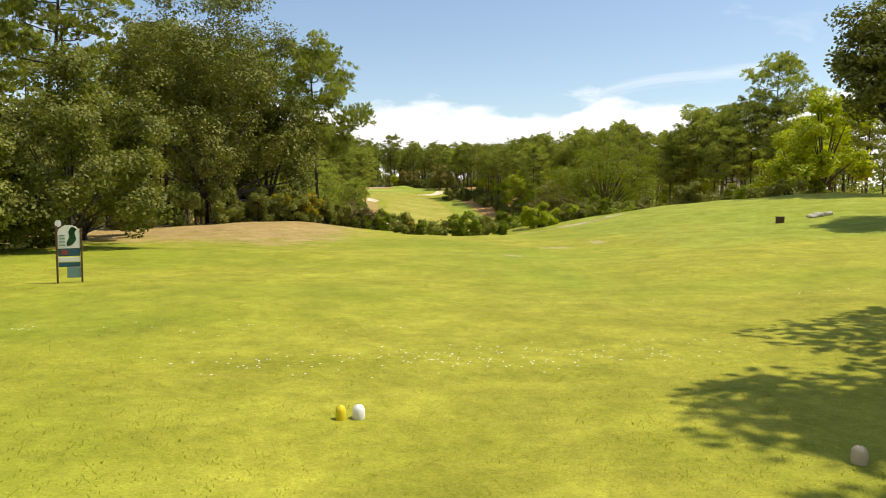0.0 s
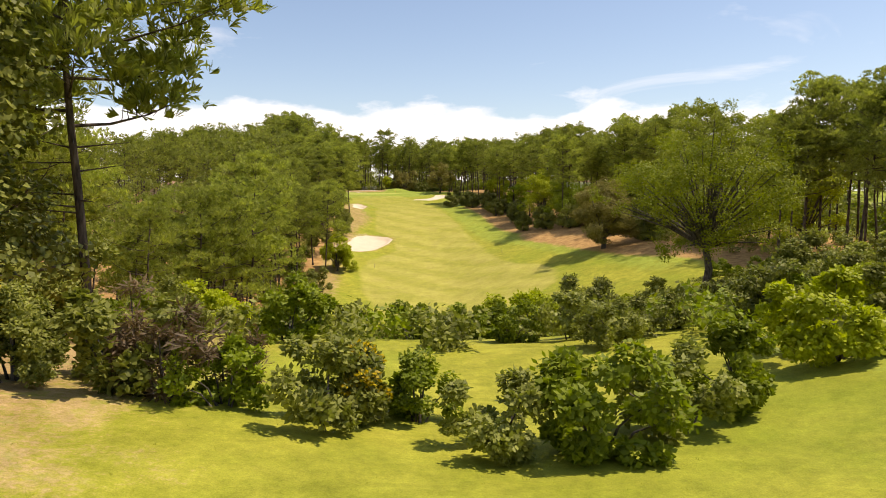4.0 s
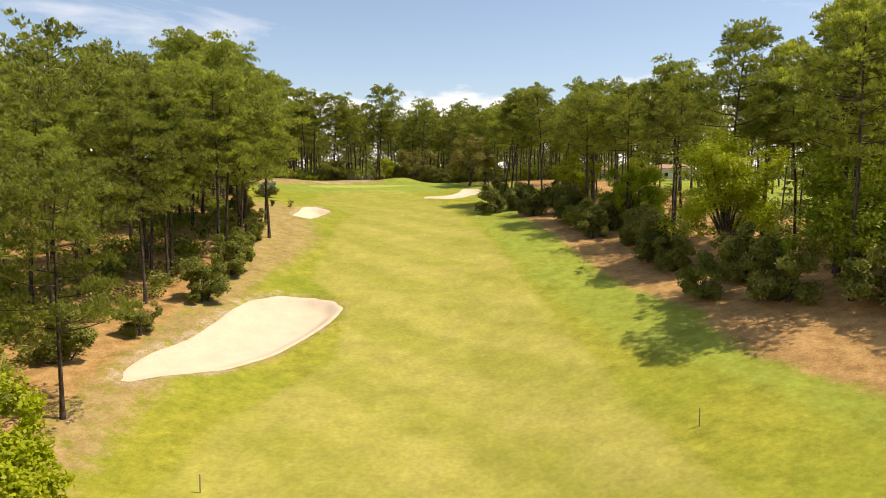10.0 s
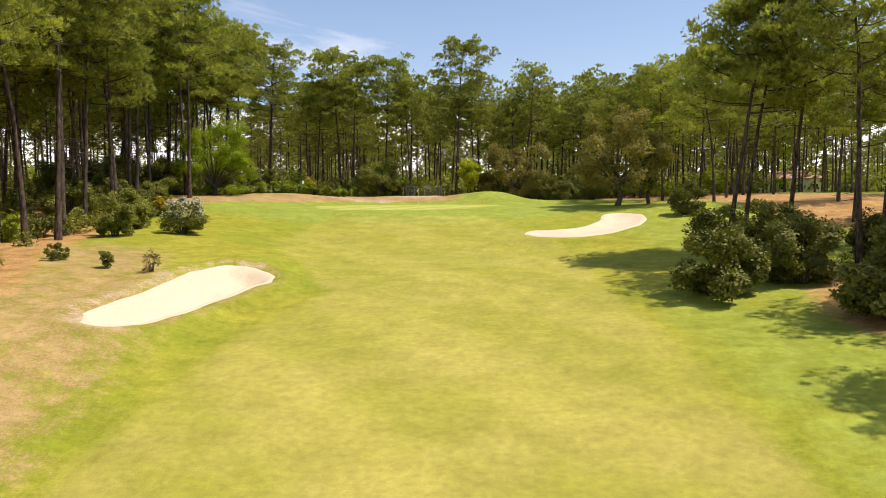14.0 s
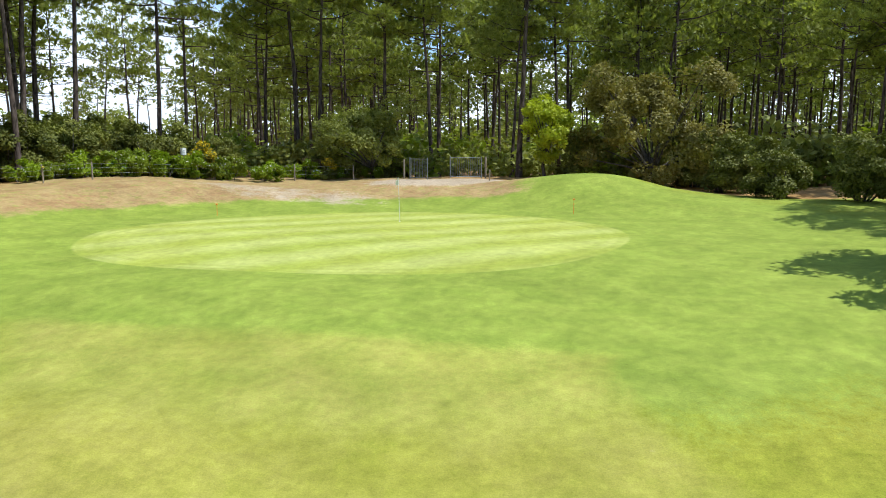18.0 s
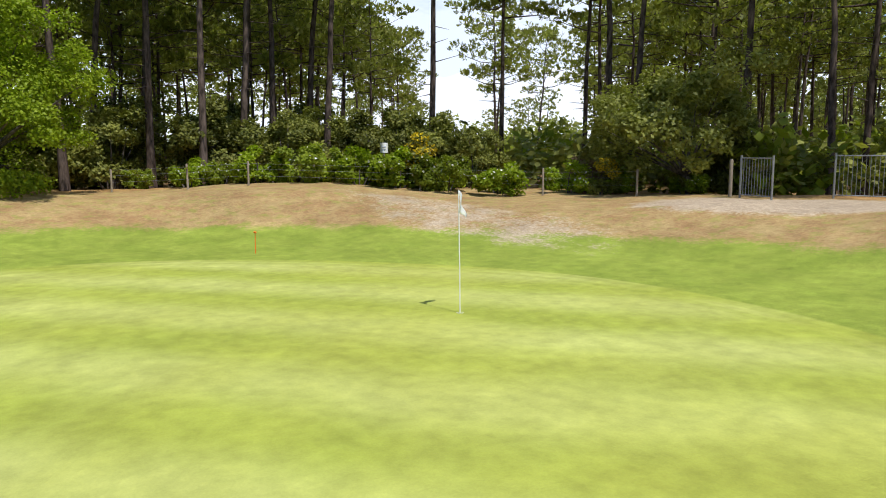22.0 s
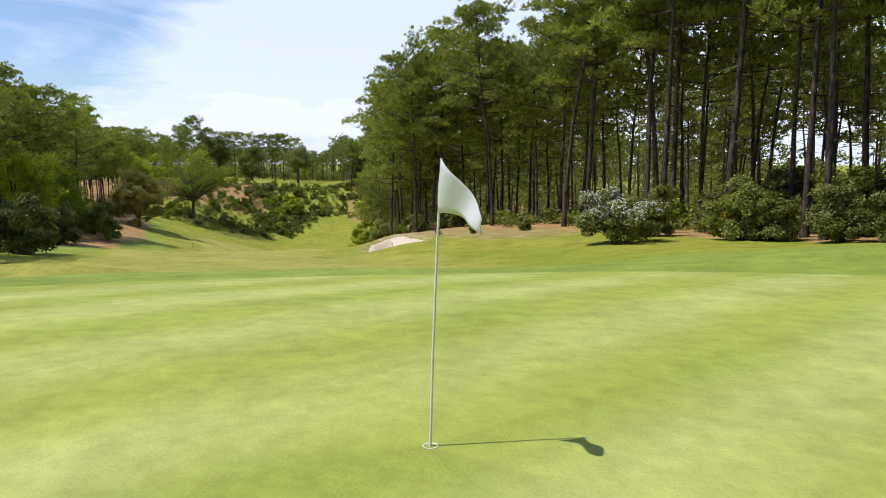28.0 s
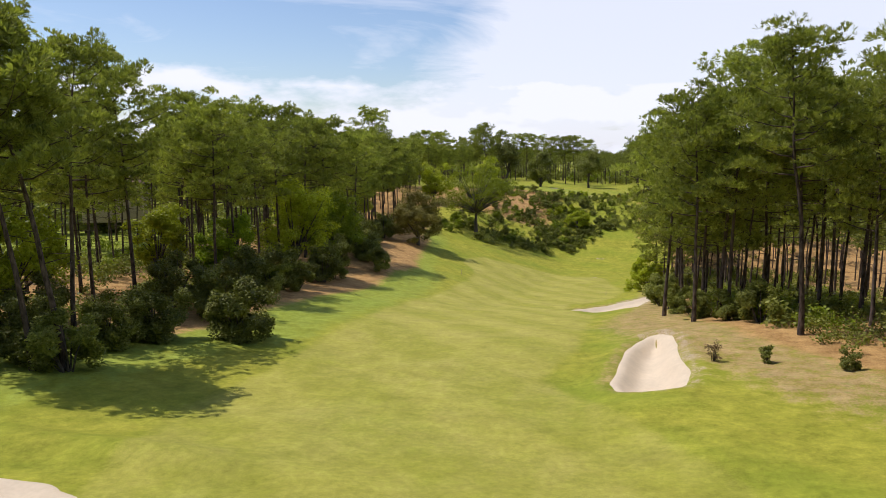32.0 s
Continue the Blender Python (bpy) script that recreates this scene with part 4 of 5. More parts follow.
# ---- single trees and shrubs ----
BUSH = [stock(make_bush(200 + k, "shrub", SCRUB, 2.0, 2.4, 30, 46)) for k in range(3)]
BUSH_DARK = [stock(make_bush(210 + k, "shrub", HOLM, 4.5, 4.2, 70, 70, (0.20, 0.06), 11)) for k in range(3)]
BUSH_MID = [stock(make_bush(220 + k, "shrub", SCRUB, 4.0, 3.6, 60, 64, (0.19, 0.055), 10)) for k in range(3)]
BUSH_BRIGHT = [stock(make_bush(230 + k, "shrub", LIME, 3.0, 4.0, 50, 60, (0.22, 0.07), 9)) for k in range(2)]
BUSH_GORSE = [stock(make_bush(240 + k, "gorse_bush", SCRUB, 2.0, 2.0, 30, 40, (0.14, 0.04), 7, GORSE, 80)) for k in range(2)]
BUSH_GREEN = [stock(make_bush(205 + k, "shrub", OAK, 2.0, 2.6, 34, 50)) for k in range(2)]
BUSH_DRY = [stock(make_bush(250 + k, "shrub", DRY, 1.8, 1.6, 22, 22, (0.24, 0.018), 9)) for k in range(2)]


def shrubs(kind, label, category, spots, group=""):
    """Copies of pattern shrubs: x, y, scale."""
    for i, (x, y, sc) in enumerate(spots):
        ob = put(kind[i % len(kind)], x, y, sc, 1.9 * i + x)
        tagged(ob, label, category, group)


shrubs(BUSH_DARK, "dark evergreen shrub on needle litter beside the fairway", "shrub", [
    (24.0, -52.6, 1.1), (28.8, -49.5, 1.0), (29.5, -58.8, 1.05), (33.0, -68.5, 1.15), (29.5, -46.0, 0.9), (36.5, -75.0, 1.2), (38.3, -115.3, 1.15), (34.5, -60.0, 1.2),
    (42.0, -122.0, 1.3), (40.0, -106.0, 1.2), (37.5, -85.0, 1.2), (30.0, -41.0, 0.95), (35.0, -46.0, 1.0), (45.5, -131.5, 1.3), (36.0, -93.0, 1.2), (29.4, -18.0, 0.8), (48.0, -150.0, 1.2),
    (-31.0, -40.0, 1.1), (47.5, -128.0, 1.3), (50.0, -135.0, 1.2), (49.5, -121.0, 1.3), (52.0, -127.0, 1.4), (46.0, -138.0, 1.1), (53.0, -142.0, 1.3), (-25.5, -38.0, 1.0), (-36.0, -36.0, 1.2), (-29.0, -21.0, 0.95), (-30.0, -27.0, 1.0), (-25.0, -23.5, 0.75), (-23.6, -26.0, 0.7), (-26.5, -18.0, 0.7), (-22.4, -29.6, 0.65), (-28.0, -15.5, 0.7)], "shrubs along the woods")
shrubs(BUSH_MID, "olive green shrub at the wood's edge", "shrub", [
    (34.7, -110.0, 1.05), (33.0, -73.8, 1.1), (33.4, -80.0, 1.0), (36.5, -98.0, 1.0), (-6.8, -102.5, 1.1), (-6.5, -94.5, 1.1), (-8.8, -112.0, 0.75), (-7.4, -80.5, 0.75), (-8.4, -73.5, 0.7),
    (-7.2, -88.5, 0.95), (-10.5, -69.5, 0.7), (-8.0, -154.0, 1.2), (-12.5, -66.0, 0.9), (-19.0, -37.5, 0.9), (-27.0, -30.5, 1.1), (27.0, -40.0, 1.0), (31.5, -36.0, 1.0), (-11.5, -118.0, 1.0),
    (-21.5, -31.5, 1.0), (-26.5, -16.0, 0.9)], "shrubs along the woods")
shrubs(BUSH, "small scrub bush on dry grass", "shrub", [
    (-9.8, -190.5, 1.2), (-7.0, -170.0, 1.3), (-10.0, -168.5, 1.3), (-12.5, -176.0, 1.2), (-14.6, -51.0, 0.6), (-15.0, -160.0, 1.3), (-10.5, -146.0, 1.0), (-16.5, -150.0, 1.4), (-13.5, -139.0, 1.2)], "small bushes")
shrubs(BUSH_GORSE, "flowering gorse bush with yellow blossom", "gorse bush", [
    (-9.0, -184.5, 1.1), (-6.0, -256.0, 1.25), (-8.0, -255.5, 1.4), (-24.0, -20.8, 1.0), (-21.0, -31.0, 0.9), (-18.5, 12.6, 1.3), (-11.0, 17.0, 0.9), (2.0, -256.0, 0.8)], "gorse bushes")
shrubs(BUSH_MID, "tangled evergreen shrub under the tee oak", "shrub", [(-7.5, -256.8, 0.7), (-10.0, -257.8, 0.8), (-12.5, -259.5, 0.9), (-15.0, -261.5, 0.95), (-17.5, -264.5, 1.0), (-4.8, -255.8, 0.55)], "shrubs under the oak")
shrubs(BUSH_DRY, "dry feathery shrub on the crest", "shrub", [(-1.8, -256.2, 1.3), (-2.6, -255.2, 1.2), (-0.8, -255.4, 1.0)], "dry shrubs on the crest")
# crest of the tee bank
shrubs([BUSH[0], BUSH_GREEN[0], BUSH[1], BUSH_GREEN[1]], "scrub bush on the crest below the tee", "shrub", [
    (-3.0, -255.5, 1.2), (-0.6, -256.2, 0.8), (1.4, -257.0, 1.0), (3.2, -256.0, 0.75), (4.6, -257.8, 0.9), (6.3, -258.0, 1.15), (8.2, -257.2, 1.0), (10.2, -255.8, 1.0), (17.0, -252.0, 1.0), (20.5, -249.0, 1.1)], "bushes on the crest")
shrubs(BUSH_BRIGHT, "bright green leafy shrub below the tee", "shrub", [(13.4, -254.0, 0.8), (16.8, -250.5, 0.7), (14.5, -233.0, 1.0), (18.5, -231.5, 1.05), (21.0, -228.5, 0.95)], "bright shrubs")
# scrub on the slope under the tee
slope = []
srng = np.random.default_rng(5)
while len(slope) < 190:
    x, y = srng.uniform(-6, 46), srng.uniform(-250, -186)
    if y > np.interp(x, [4, 9, 13, 15, 19, 25.5, 31, 37, 44], [-222, -210, -204, -201, -194.5, -192, -187.5, -186, -186]):
        continue
    slope.append((round(x, 1), round(y, 1), round(srng.uniform(0.7, 1.35), 2)))
shrubs(BUSH + BUSH_GREEN[:1], "dense scrub bush on the slope", "shrub", slope, "scrub on the slope")
shrubs(BUSH_MID, "tall scrub bush on the slope", "shrub", [(26.0, -197.0, 0.75), (31.0, -203.0, 0.8), (22.0, -212.0, 0.8), (28.0, -222.0, 0.9), (35.0, -213.0, 0.9), (12.0, -238.0, 0.8), (22.0, -240.0, 0.9), (-10.0, -242.0, 1.1), (-8.0, -236.0, 1.0)], "scrub on the slope")

# trees with a place of their own
def lone(ob, x, y, label, category, turn=0.0, scale=1.0):
    ob.matrix_basis = Matrix.LocRotScale((x, y, ground_z(x, y)), Euler((0, 0, turn)), (scale, scale, scale))
    return tagged(ob, label, category)


lone(make_broadleaf(301, "oak_tree", SPRING_OAK, 19.5, 21.0, 0.42, 480, 46, (0.24, 0.075), low=0.22, grow=1.0, pads=(0.03, 0.06), limbs=70), 37.6, -195.2, "spreading yellow-green oak on the bank below the tee", "oak tree")
lone(make_broadleaf(302, "round_tree", BROWN, 11.8, 10.8, 0.4, 320, 76, (0.20, 0.065), low=0.07, pads=(0.05, 0.09)), 40.4, -150.6, "dense round bronze-green evergreen tree beside the fairway", "tree")
lone(make_broadleaf(303, "spring_tree", LIME, 13.5, 9.5, 0.3, 220, 60, (0.22, 0.07), low=0.05), 42.0, -97.5, "yellow-green tree in fresh leaf", "tree")
lone(make_broadleaf(304, "leafy_tree", OAK, 10.0, 11.0, 0.3, 220, 60, (0.22, 0.07), low=0.04), 44.0, -114.5, "green leafy tree at the wood's edge", "tree")
lone(make_broadleaf(317, "leafy_tree", FRESH, 8.0, 7.5, 0.2, 150, 60, (0.20, 0.065), low=0.08, pads=(0.05, 0.09)), 39.5, -76.5, "fresh green leafy tree under the pines", "tree")
lone(make_broadleaf(318, "spring_tree", LIME, 8.5, 6.5, 0.18, 130, 60, (0.20, 0.065), low=0.12, pads=(0.05, 0.09)), 43.0, -69.5, "yellow-green tree under the pines", "tree")
lone(make_broadleaf(319, "spring_tree", LIME, 9.5, 7.5, 0.2, 150, 60, (0.20, 0.065), low=0.14, pads=(0.05, 0.09)), 38.5, -47.5, "yellow-green tree between the pine trunks", "tree")
lone(make_broadleaf(340, "leafy_tree", OAK, 9.5, 9.0, 0.25, 190, 60, (0.22, 0.07), low=0.03), 47.5, -122.0, "green leafy tree at the wood's edge", "tree")
lone(make_broadleaf(341, "evergreen_oak", HOLM, 9.0, 9.0, 0.25, 190, 60, (0.20, 0.065), low=0.02), 50.5, -132.5, "dark evergreen oak at the wood's edge", "tree")
lone(make_broadleaf(305, "evergreen_oak", BROWN, 10.2, 10.5, 0.28, 130, 70, (0.24, 0.075), low=0.16), 23.6, -10.0, "bronze evergreen oak by the green-side bunker", "tree")
lone(make_broadleaf(306, "evergreen_oak", HOLM, 7.5, 5.0, 0.2, 70, 60, (0.22, 0.07), low=0.15), 27.5, -8.0, "dark slender evergreen oak", "tree")
lone(make_broadleaf(307, "evergreen_oak", BROWN, 9.2, 10.0, 0.25, 150, 90, (0.20, 0.065), low=0.03), 12.4, 20.0, "bronze evergreen tree behind the mound", "tree")
lone(make_broadleaf(308, "olive_tree", SCRUB, 6.8, 7.6, 0.12, 150, 80, (0.16, 0.05), low=0.04), -8.2, 19.2, "grey-green bushy tree beside the gate", "tree")
lone(make_broadleaf(309, "spring_tree", LIME, 6.0, 4.2, 0.12, 60, 60, (0.22, 0.07), low=0.22), 4.9, 20.5, "lime-green young tree behind the gate", "tree")
lone(make_broadleaf(310, "oak_tree", FRESH, 9.4, 9.0, 0.28, 280, 90, (0.14, 0.05), low=0.05, full=2.2, grow=1.0, pads=(0.045, 0.085)), -25.2, -4.8, "fresh green oak beside the putting green", "oak tree")
lone(make_bush(311, "flowering_bush", HOLM, 3.9, 3.8, 70, 60, (0.14, 0.05), 9, WHITE_BLOSSOM, 90), -15.3, -33.4, "evergreen bush covered in white blossom", "flowering bush")
lone(make_broadleaf(312, "spring_tree", LIME, 7.0, 6.6, 0.2, 170, 70, (0.20, 0.065), low=0.0), -5.8, -137.0, "bright yellow-green bush beside the trunks", "tree")
lone(make_bush(313, "cone_bush", SCRUB, 1.4, 0.65, 22, 40, (0.12, 0.03), 5), -10.6, -52.2, "small conical evergreen beside the bunker", "shrub")
lone(make_bush(314, "dead_shrub", DRY, 1.7, 0.9, 14, 16, (0.2, 0.012), 9), -7.7, -52.4, "bare twiggy shrub on the bunker's edge", "shrub")
lone(make_broadleaf(315, "spring_tree", LIME, 5.6, 7.4, 0.18, 150, 70, (0.20, 0.07), low=0.0), 12.8, -223.5, "bright lime-green bushy tree on the slope", "tree")
lone(make_broadleaf(316, "spring_tree", LIME, 7.5, 6.0, 0.16, 110, 70, (0.22, 0.075), low=0.0), -9.8, -221.0, "bright lime-green young tree under the tee bank", "tree")
shrubs(BUSH, "dense scrub bush on the slope", "shrub", [(10.5, -220.0, 1.2), (12.5, -219.0, 1.3), (8.5, -223.0, 1.1), (13.5, -214.5, 1.1), (15.0, -217.5, 1.3), (11.5, -216.5, 0.9)], "scrub on the slope")
# tee
lone(make_broadleaf(320, "evergreen_oak", HOLM, 21.0, 16.5, 0.6, 420, 110, (0.17, 0.06), low=0.02, full=1.5, grow=1.25, pads=(0.04, 0.08)), -13.8, -255.0, "huge dense evergreen oak beside the tee", "tree")
lone(make_broadleaf(321, "evergreen_oak", HOLM, 12.0, 9.0, 0.35, 170, 90, (0.18, 0.062), low=0.02), -10.5, -250.5, "dense evergreen oak on the tee bank", "tree")
lone(make_broadleaf(322, "laurel_tree", SCRUB, 8.0, 9.0, 0.15, 180, 110, (0.15, 0.05), low=0.0), -14.0, -282.5, "tall olive-green laurel thicket behind the tee sign", "tree")
lone(make_broadleaf(323, "laurel_tree", SCRUB, 7.0, 8.5, 0.15, 150, 110, (0.15, 0.05), low=0.0), -17.8, -287.5, "olive-green laurel thicket in the sun", "tree")
lone(make_broadleaf(324, "laurel_tree", SCRUB, 6.5, 8.0, 0.15, 150, 100, (0.15, 0.05), low=0.0), -16.5, -274.5, "olive-green laurel thicket in the shade", "tree")
lone(make_broadleaf(325, "spring_tree", LIME, 13.0, 12.0, 0.35, 130, 60, (0.32, 0.10), low=0.1), 57.0, -222.0, "bright spring-green tree beyond the tee", "tree")
lone(make_broadleaf(326, "spring_tree", LIME, 13.0, 13.0, 0.3, 150, 55, (0.32, 0.10), low=0.06), 64.0, -171.0, "yellow-green tree at the wood's edge", "tree")
lone(make_broadleaf(327, "evergreen_oak", HOLM, 14.0, 10.0, 0.45, 150, 70, (0.30, 0.10), low=0.08), 31.5, -283.0, "dark evergreen oak on the bank by the tee", "tree")
lone(make_broadleaf(328, "evergreen_oak", HOLM, 15.0, 14.0, 0.4, 220, 70, (0.26, 0.09), low=0.25), 15.0, -308.6, "shade tree beside the tee", "tree")
lone(make_broadleaf(330, "evergreen_oak", HOLM, 17.0, 10.5, 0.45, 150, 70, (0.30, 0.10), low=0.22), 40.5, -262.0, "tall dark evergreen oak above the tee bank", "tree")
lone(make_pine(331, 15.5, 0.38, 4.4, 0.05, 1.8), -6.0, -249.0, "bushy maritime pine on the tee bank", "pine tree")
lone(make_broadleaf(332, "spring_tree", LIME, 11.0, 9.0, 0.3, 120, 60, (0.28, 0.09), low=0.04), 44.5, -246.0, "yellow-green tree in fresh leaf above the tee bank", "tree")
lone(make_bush(329, "shrub", DRY, 4.0, 6.0, 60, 50, (0.22, 0.05), 9), 44.0, -268.0, "brown dry shrub under the trees", "shrub")
lone(make_pine(333, 19.0, 0.52, 3.8, 0.20, 1.3, heading=0.2), 27.4, -40.2, "tall leaning maritime pine at the wood's edge", "pine tree")
lone(make_pine(334, 18.0, 0.55, 3.4, 0.17, 1.2, heading=0.5), 28.7, -39.3, "tall leaning maritime pine at the wood's edge", "pine tree")
for i, (x, y, k, sc) in enumerate([(-26.5, -275.0, 2, 1.0), (-29.5, -268.0, 0, 0.95), (-24.5, -262.0, 6, 1.0), (-33.0, -281.0, 4, 1.0), (-20.5, -246.0, 1, 0.85), (-14.0, -194.0, 5, 0.95), (-12.6, -188.0, 1, 1.05), (67.0, -197.0, 0, 1.35), (41.5, -118.5, 7, 0.95), (44.0, -112.5, 2, 0.95), (37.5, -59.0, 2, 0.86), (35.5, -68.0, 0, 0.82), (41.0, -86.0, 7, 0.86), (38.5, -76.5, 2, 0.82), (33.0, -47.0, 2, 0.85), (43.0, -95.0, 2, 1.0), (32.0, -38.5, 6, 0.85), (-8.0, -126.0, 5, 0.75), (-8.2, -90.0, 1, 0.92), (-8.0, -84.0, 3, 0.94), (-9.2, -76.0, 5, 0.96), (-7.6, -141.5, 1, 0.8), (-7.8, -94.0, 1, 0.95), (46.0, -109.0, 7, 1.0), (58.0, -200.0, 0, 0.8), (64.0, -208.0, 2, 0.75), (47.0, -256.0, 6, 0.95), (2.7, 21.8, 2, 1.05), (-26.2, -9.6, 6, 1.1), (-16.5, 24.5, 4, 1.1), (-27.0, 20.0, 2, 1.05), (-9.5, 26.0, 6, 1.0), (-33.0, 12.0, 4, 1.1), (-24.5, -28.5, 0, 1.0), (-30.0, -14.6, 2, 1.0), (-6.0, -78.0, 1, 0.9), (-8.0, -70.0, 7, 0.9)]):
    tagged(put(PINES[k], x, y, sc, 2.1 * i), PINE_LABELS[0], "pine tree", "pines along the fairway")

ridge_rng = np.random.default_rng(21)
for i in range(18):
    x, y = 16 + 5.6 * i + ridge_rng.uniform(-1.5, 1.5), -338 + ridge_rng.uniform(-10, 12)
    tagged(put(PINES[int(ridge_rng.choice([0, 2, 4, 6]))], x, y, ridge_rng.uniform(0.85, 1.12), 1.3 * i), "maritime pine with a high crown on the ridge behind the tee", "pine tree", "pines on the ridge")

# ---- flagstick ----
def grid_mesh(nu, nv, fn):
    verts = [fn(i / nu, j / nv) for i in range(nu + 1) for j in range(nv + 1)]
    faces = np.array([(i * (nv + 1) + j, (i + 1) * (nv + 1) + j, (i + 1) * (nv + 1) + j + 1, i * (nv + 1) + j + 1) for i in range(nu) for j in range(nv)])
    return np.array(verts), faces


flagstick = new("flagstick")
v, f = tube([(0, 0, -0.1), (-0.02, 0.005, 0.7), (-0.05, 0.01, 1.5), (-0.08, 0.02, 2.13)], [0.0105, 0.010, 0.0095, 0.009], 10)
mesh_object("pole", v, f, WHITE_PAINT, flagstick)


def flag_point(u, v):
    """A triangular flag that droops in a light breeze."""
    drop = 0.38 * (1 - 0.72 * u)
    wave = 0.035 * math.sin(7.0 * u + 2.0 * v)
    x = -0.08 - 0.24 * u + 0.8 * wave
    y = 0.02 + 0.34 * u + 0.55 * wave
    z = 2.12 - 0.40 * u ** 1.25 - v * drop
    return (x, y, z)


v, f = grid_mesh(12, 8, flag_point)
flag = mesh_object("flag", v, f, FLAG_CLOTH, flagstick)
flag.modifiers.new("cloth", "SOLIDIFY").thickness = 0.004
cup = [(0.054 * math.cos(a), 0.054 * math.sin(a)) for a in np.linspace(0, 2 * math.pi, 20, endpoint=False)]
v = [(x, y, 0.006) for x, y in cup] + [(x * 1.12, y * 1.12, 0.004) for x, y in cup] + [(x, y, -0.08) for x, y in cup]
f = [(i, (i + 1) % 20, 20 + (i + 1) % 20, 20 + i) for i in range(20)] + [(40 + i, 40 + (i + 1) % 20, (i + 1) % 20, i) for i in range(20)]
mesh_object("cup_rim", v, f, WHITE_PAINT, flagstick)
flagstick.location = (0, 0, ground_z(0, 0))
tagged(flagstick, "white flagstick with a white cloth flag in its hole", "flagstick")

# ---- hedge and fence behind the green ----
BRAMBLE = [stock(make_bush(260 + k, "bramble_bush", FRESH if k else OAK, 1.5, 2.4, 34, 44, (0.13, 0.045), 6, WHITE_BLOSSOM, 3)) for k in range(3)]
shrubs(BRAMBLE, "bright green bramble bush with small white flowers at the fence", "bramble bush", [
    (-24.6, 5.4, 0.8), (-23.6, 7.6, 0.9), (-22.2, 9.2, 1.0), (-20.6, 10.6, 1.1), (-18.8, 12.0, 1.0), (-17.0, 13.6, 0.9), (-15.4, 15.0, 0.7), (-13.6, 17.2, 0.75), (-10.6, 18.4, 0.8), (-27.4, 2.2, 0.7), (-8.4, 19.4, 0.8), (-23.0, 6.6, 1.2), (-21.4, 8.4, 1.3), (-19.6, 10.0, 1.4), (-18.0, 11.2, 1.3), (-16.2, 12.6, 1.2), (-14.6, 14.2, 1.1), (-12.4, 16.4, 1.0), (-20.2, 12.2, 1.2), (-25.6, 4.0, 1.1)], "brambles at the fence")
shrubs(BUSH_DARK, "dark evergreen shrub in the shade behind the fence", "shrub", [
    (-29.0, 6.5, 1.1), (-27.0, 10.0, 1.0), (-31.5, 2.0, 1.1), (-24.0, 14.0, 1.0), (-30.5, 13.0, 1.2), (-20.5, 18.0, 0.8), (-14.0, 21.5, 0.8), (7.5, 23.0, 1.0), (16.5, 17.5, 1.0), (19.5, 14.0, 0.9), (15.5, 22.0, 1.1), (22.5, 9.0, 0.9), (-8.5, 24.0, 0.9), (-33.0, -2.0, 1.3), (-35.0, 4.0, 1.4), (-37.0, 9.5, 1.4), (-33.5, 16.0, 1.3), (-30.0, 19.0, 1.2), (-25.5, 19.0, 1.1), (-36.0, -8.0, 1.3), (-40.0, 0.0, 1.5), (-38.0, 17.0, 1.4), (-41.0, 11.0, 1.5), (-33.5, -14.0, 1.2), (-34.0, 22.0, 1.3), (-43.0, -5.0, 1.5), (-39.0, -15.0, 1.3)], "shrubs behind the fence")
shrubs(BUSH_DRY, "dry brown feathery shrub by the fence", "shrub", [(-12.0, 17.6, 1.15), (-19.6, 13.8, 0.7)])


def post(x, y, h, r=0.05, tilt=0.0, label="weathered round wooden fence post"):
    base = new("fence_post")
    v, f = tube([(0, 0, -0.3), (tilt * 0.5 * h, 0, h * 0.5), (tilt * h, 0, h * 0.96), (tilt * h, 0, h)], [r, r * 0.97, r * 0.94, r * 0.55], 9)
    mesh_object("pole", v, f, WOOD_POST, base)
    base.location = (x, y, ground_z(x, y))
    return tagged(base, label, "post", "fence posts")


TAG_YELLOW = plain_material("yellow_tag", (0.75, 0.60, 0.03), 0.6, 20.0, 0.1)
post_spots = [(-25.8, 0.6, 1.05, 0.0), (-23.2, 3.2, 1.15, -0.06), (-21.6, 5.4, 1.1, 0.0), (-16.9, 11.6, 1.2, 0.02), (-12.6, 15.1, 1.2, 0.0), (-8.6, 16.4, 1.1, 0.0)]
posts = [post(x, y, h, 0.05, tl) for x, y, h, tl in post_spots]
v, f = tube([(-0.06, 0, 0.96), (0.14, -0.05, 0.96)], [0.045, 0.045], 4)
mesh_object("marker_tag", v, f, TAG_YELLOW, posts[1], "small yellow marker tag")
post(1.5, 15.9, 0.75, 0.05, 0.02, "short wooden post beside the gate")
for lvl in (0.45, 0.75, 1.0):
    line = [(x, y, ground_z(x, y) + lvl) for x, y, h, tl in post_spots]
    v, f = tube(line, [0.004] * len(line), 4)
    tagged(mesh_object("fence_wire", v, f, STEEL), "thin steel wire strung between fence posts", "fence wire", "fence wires")


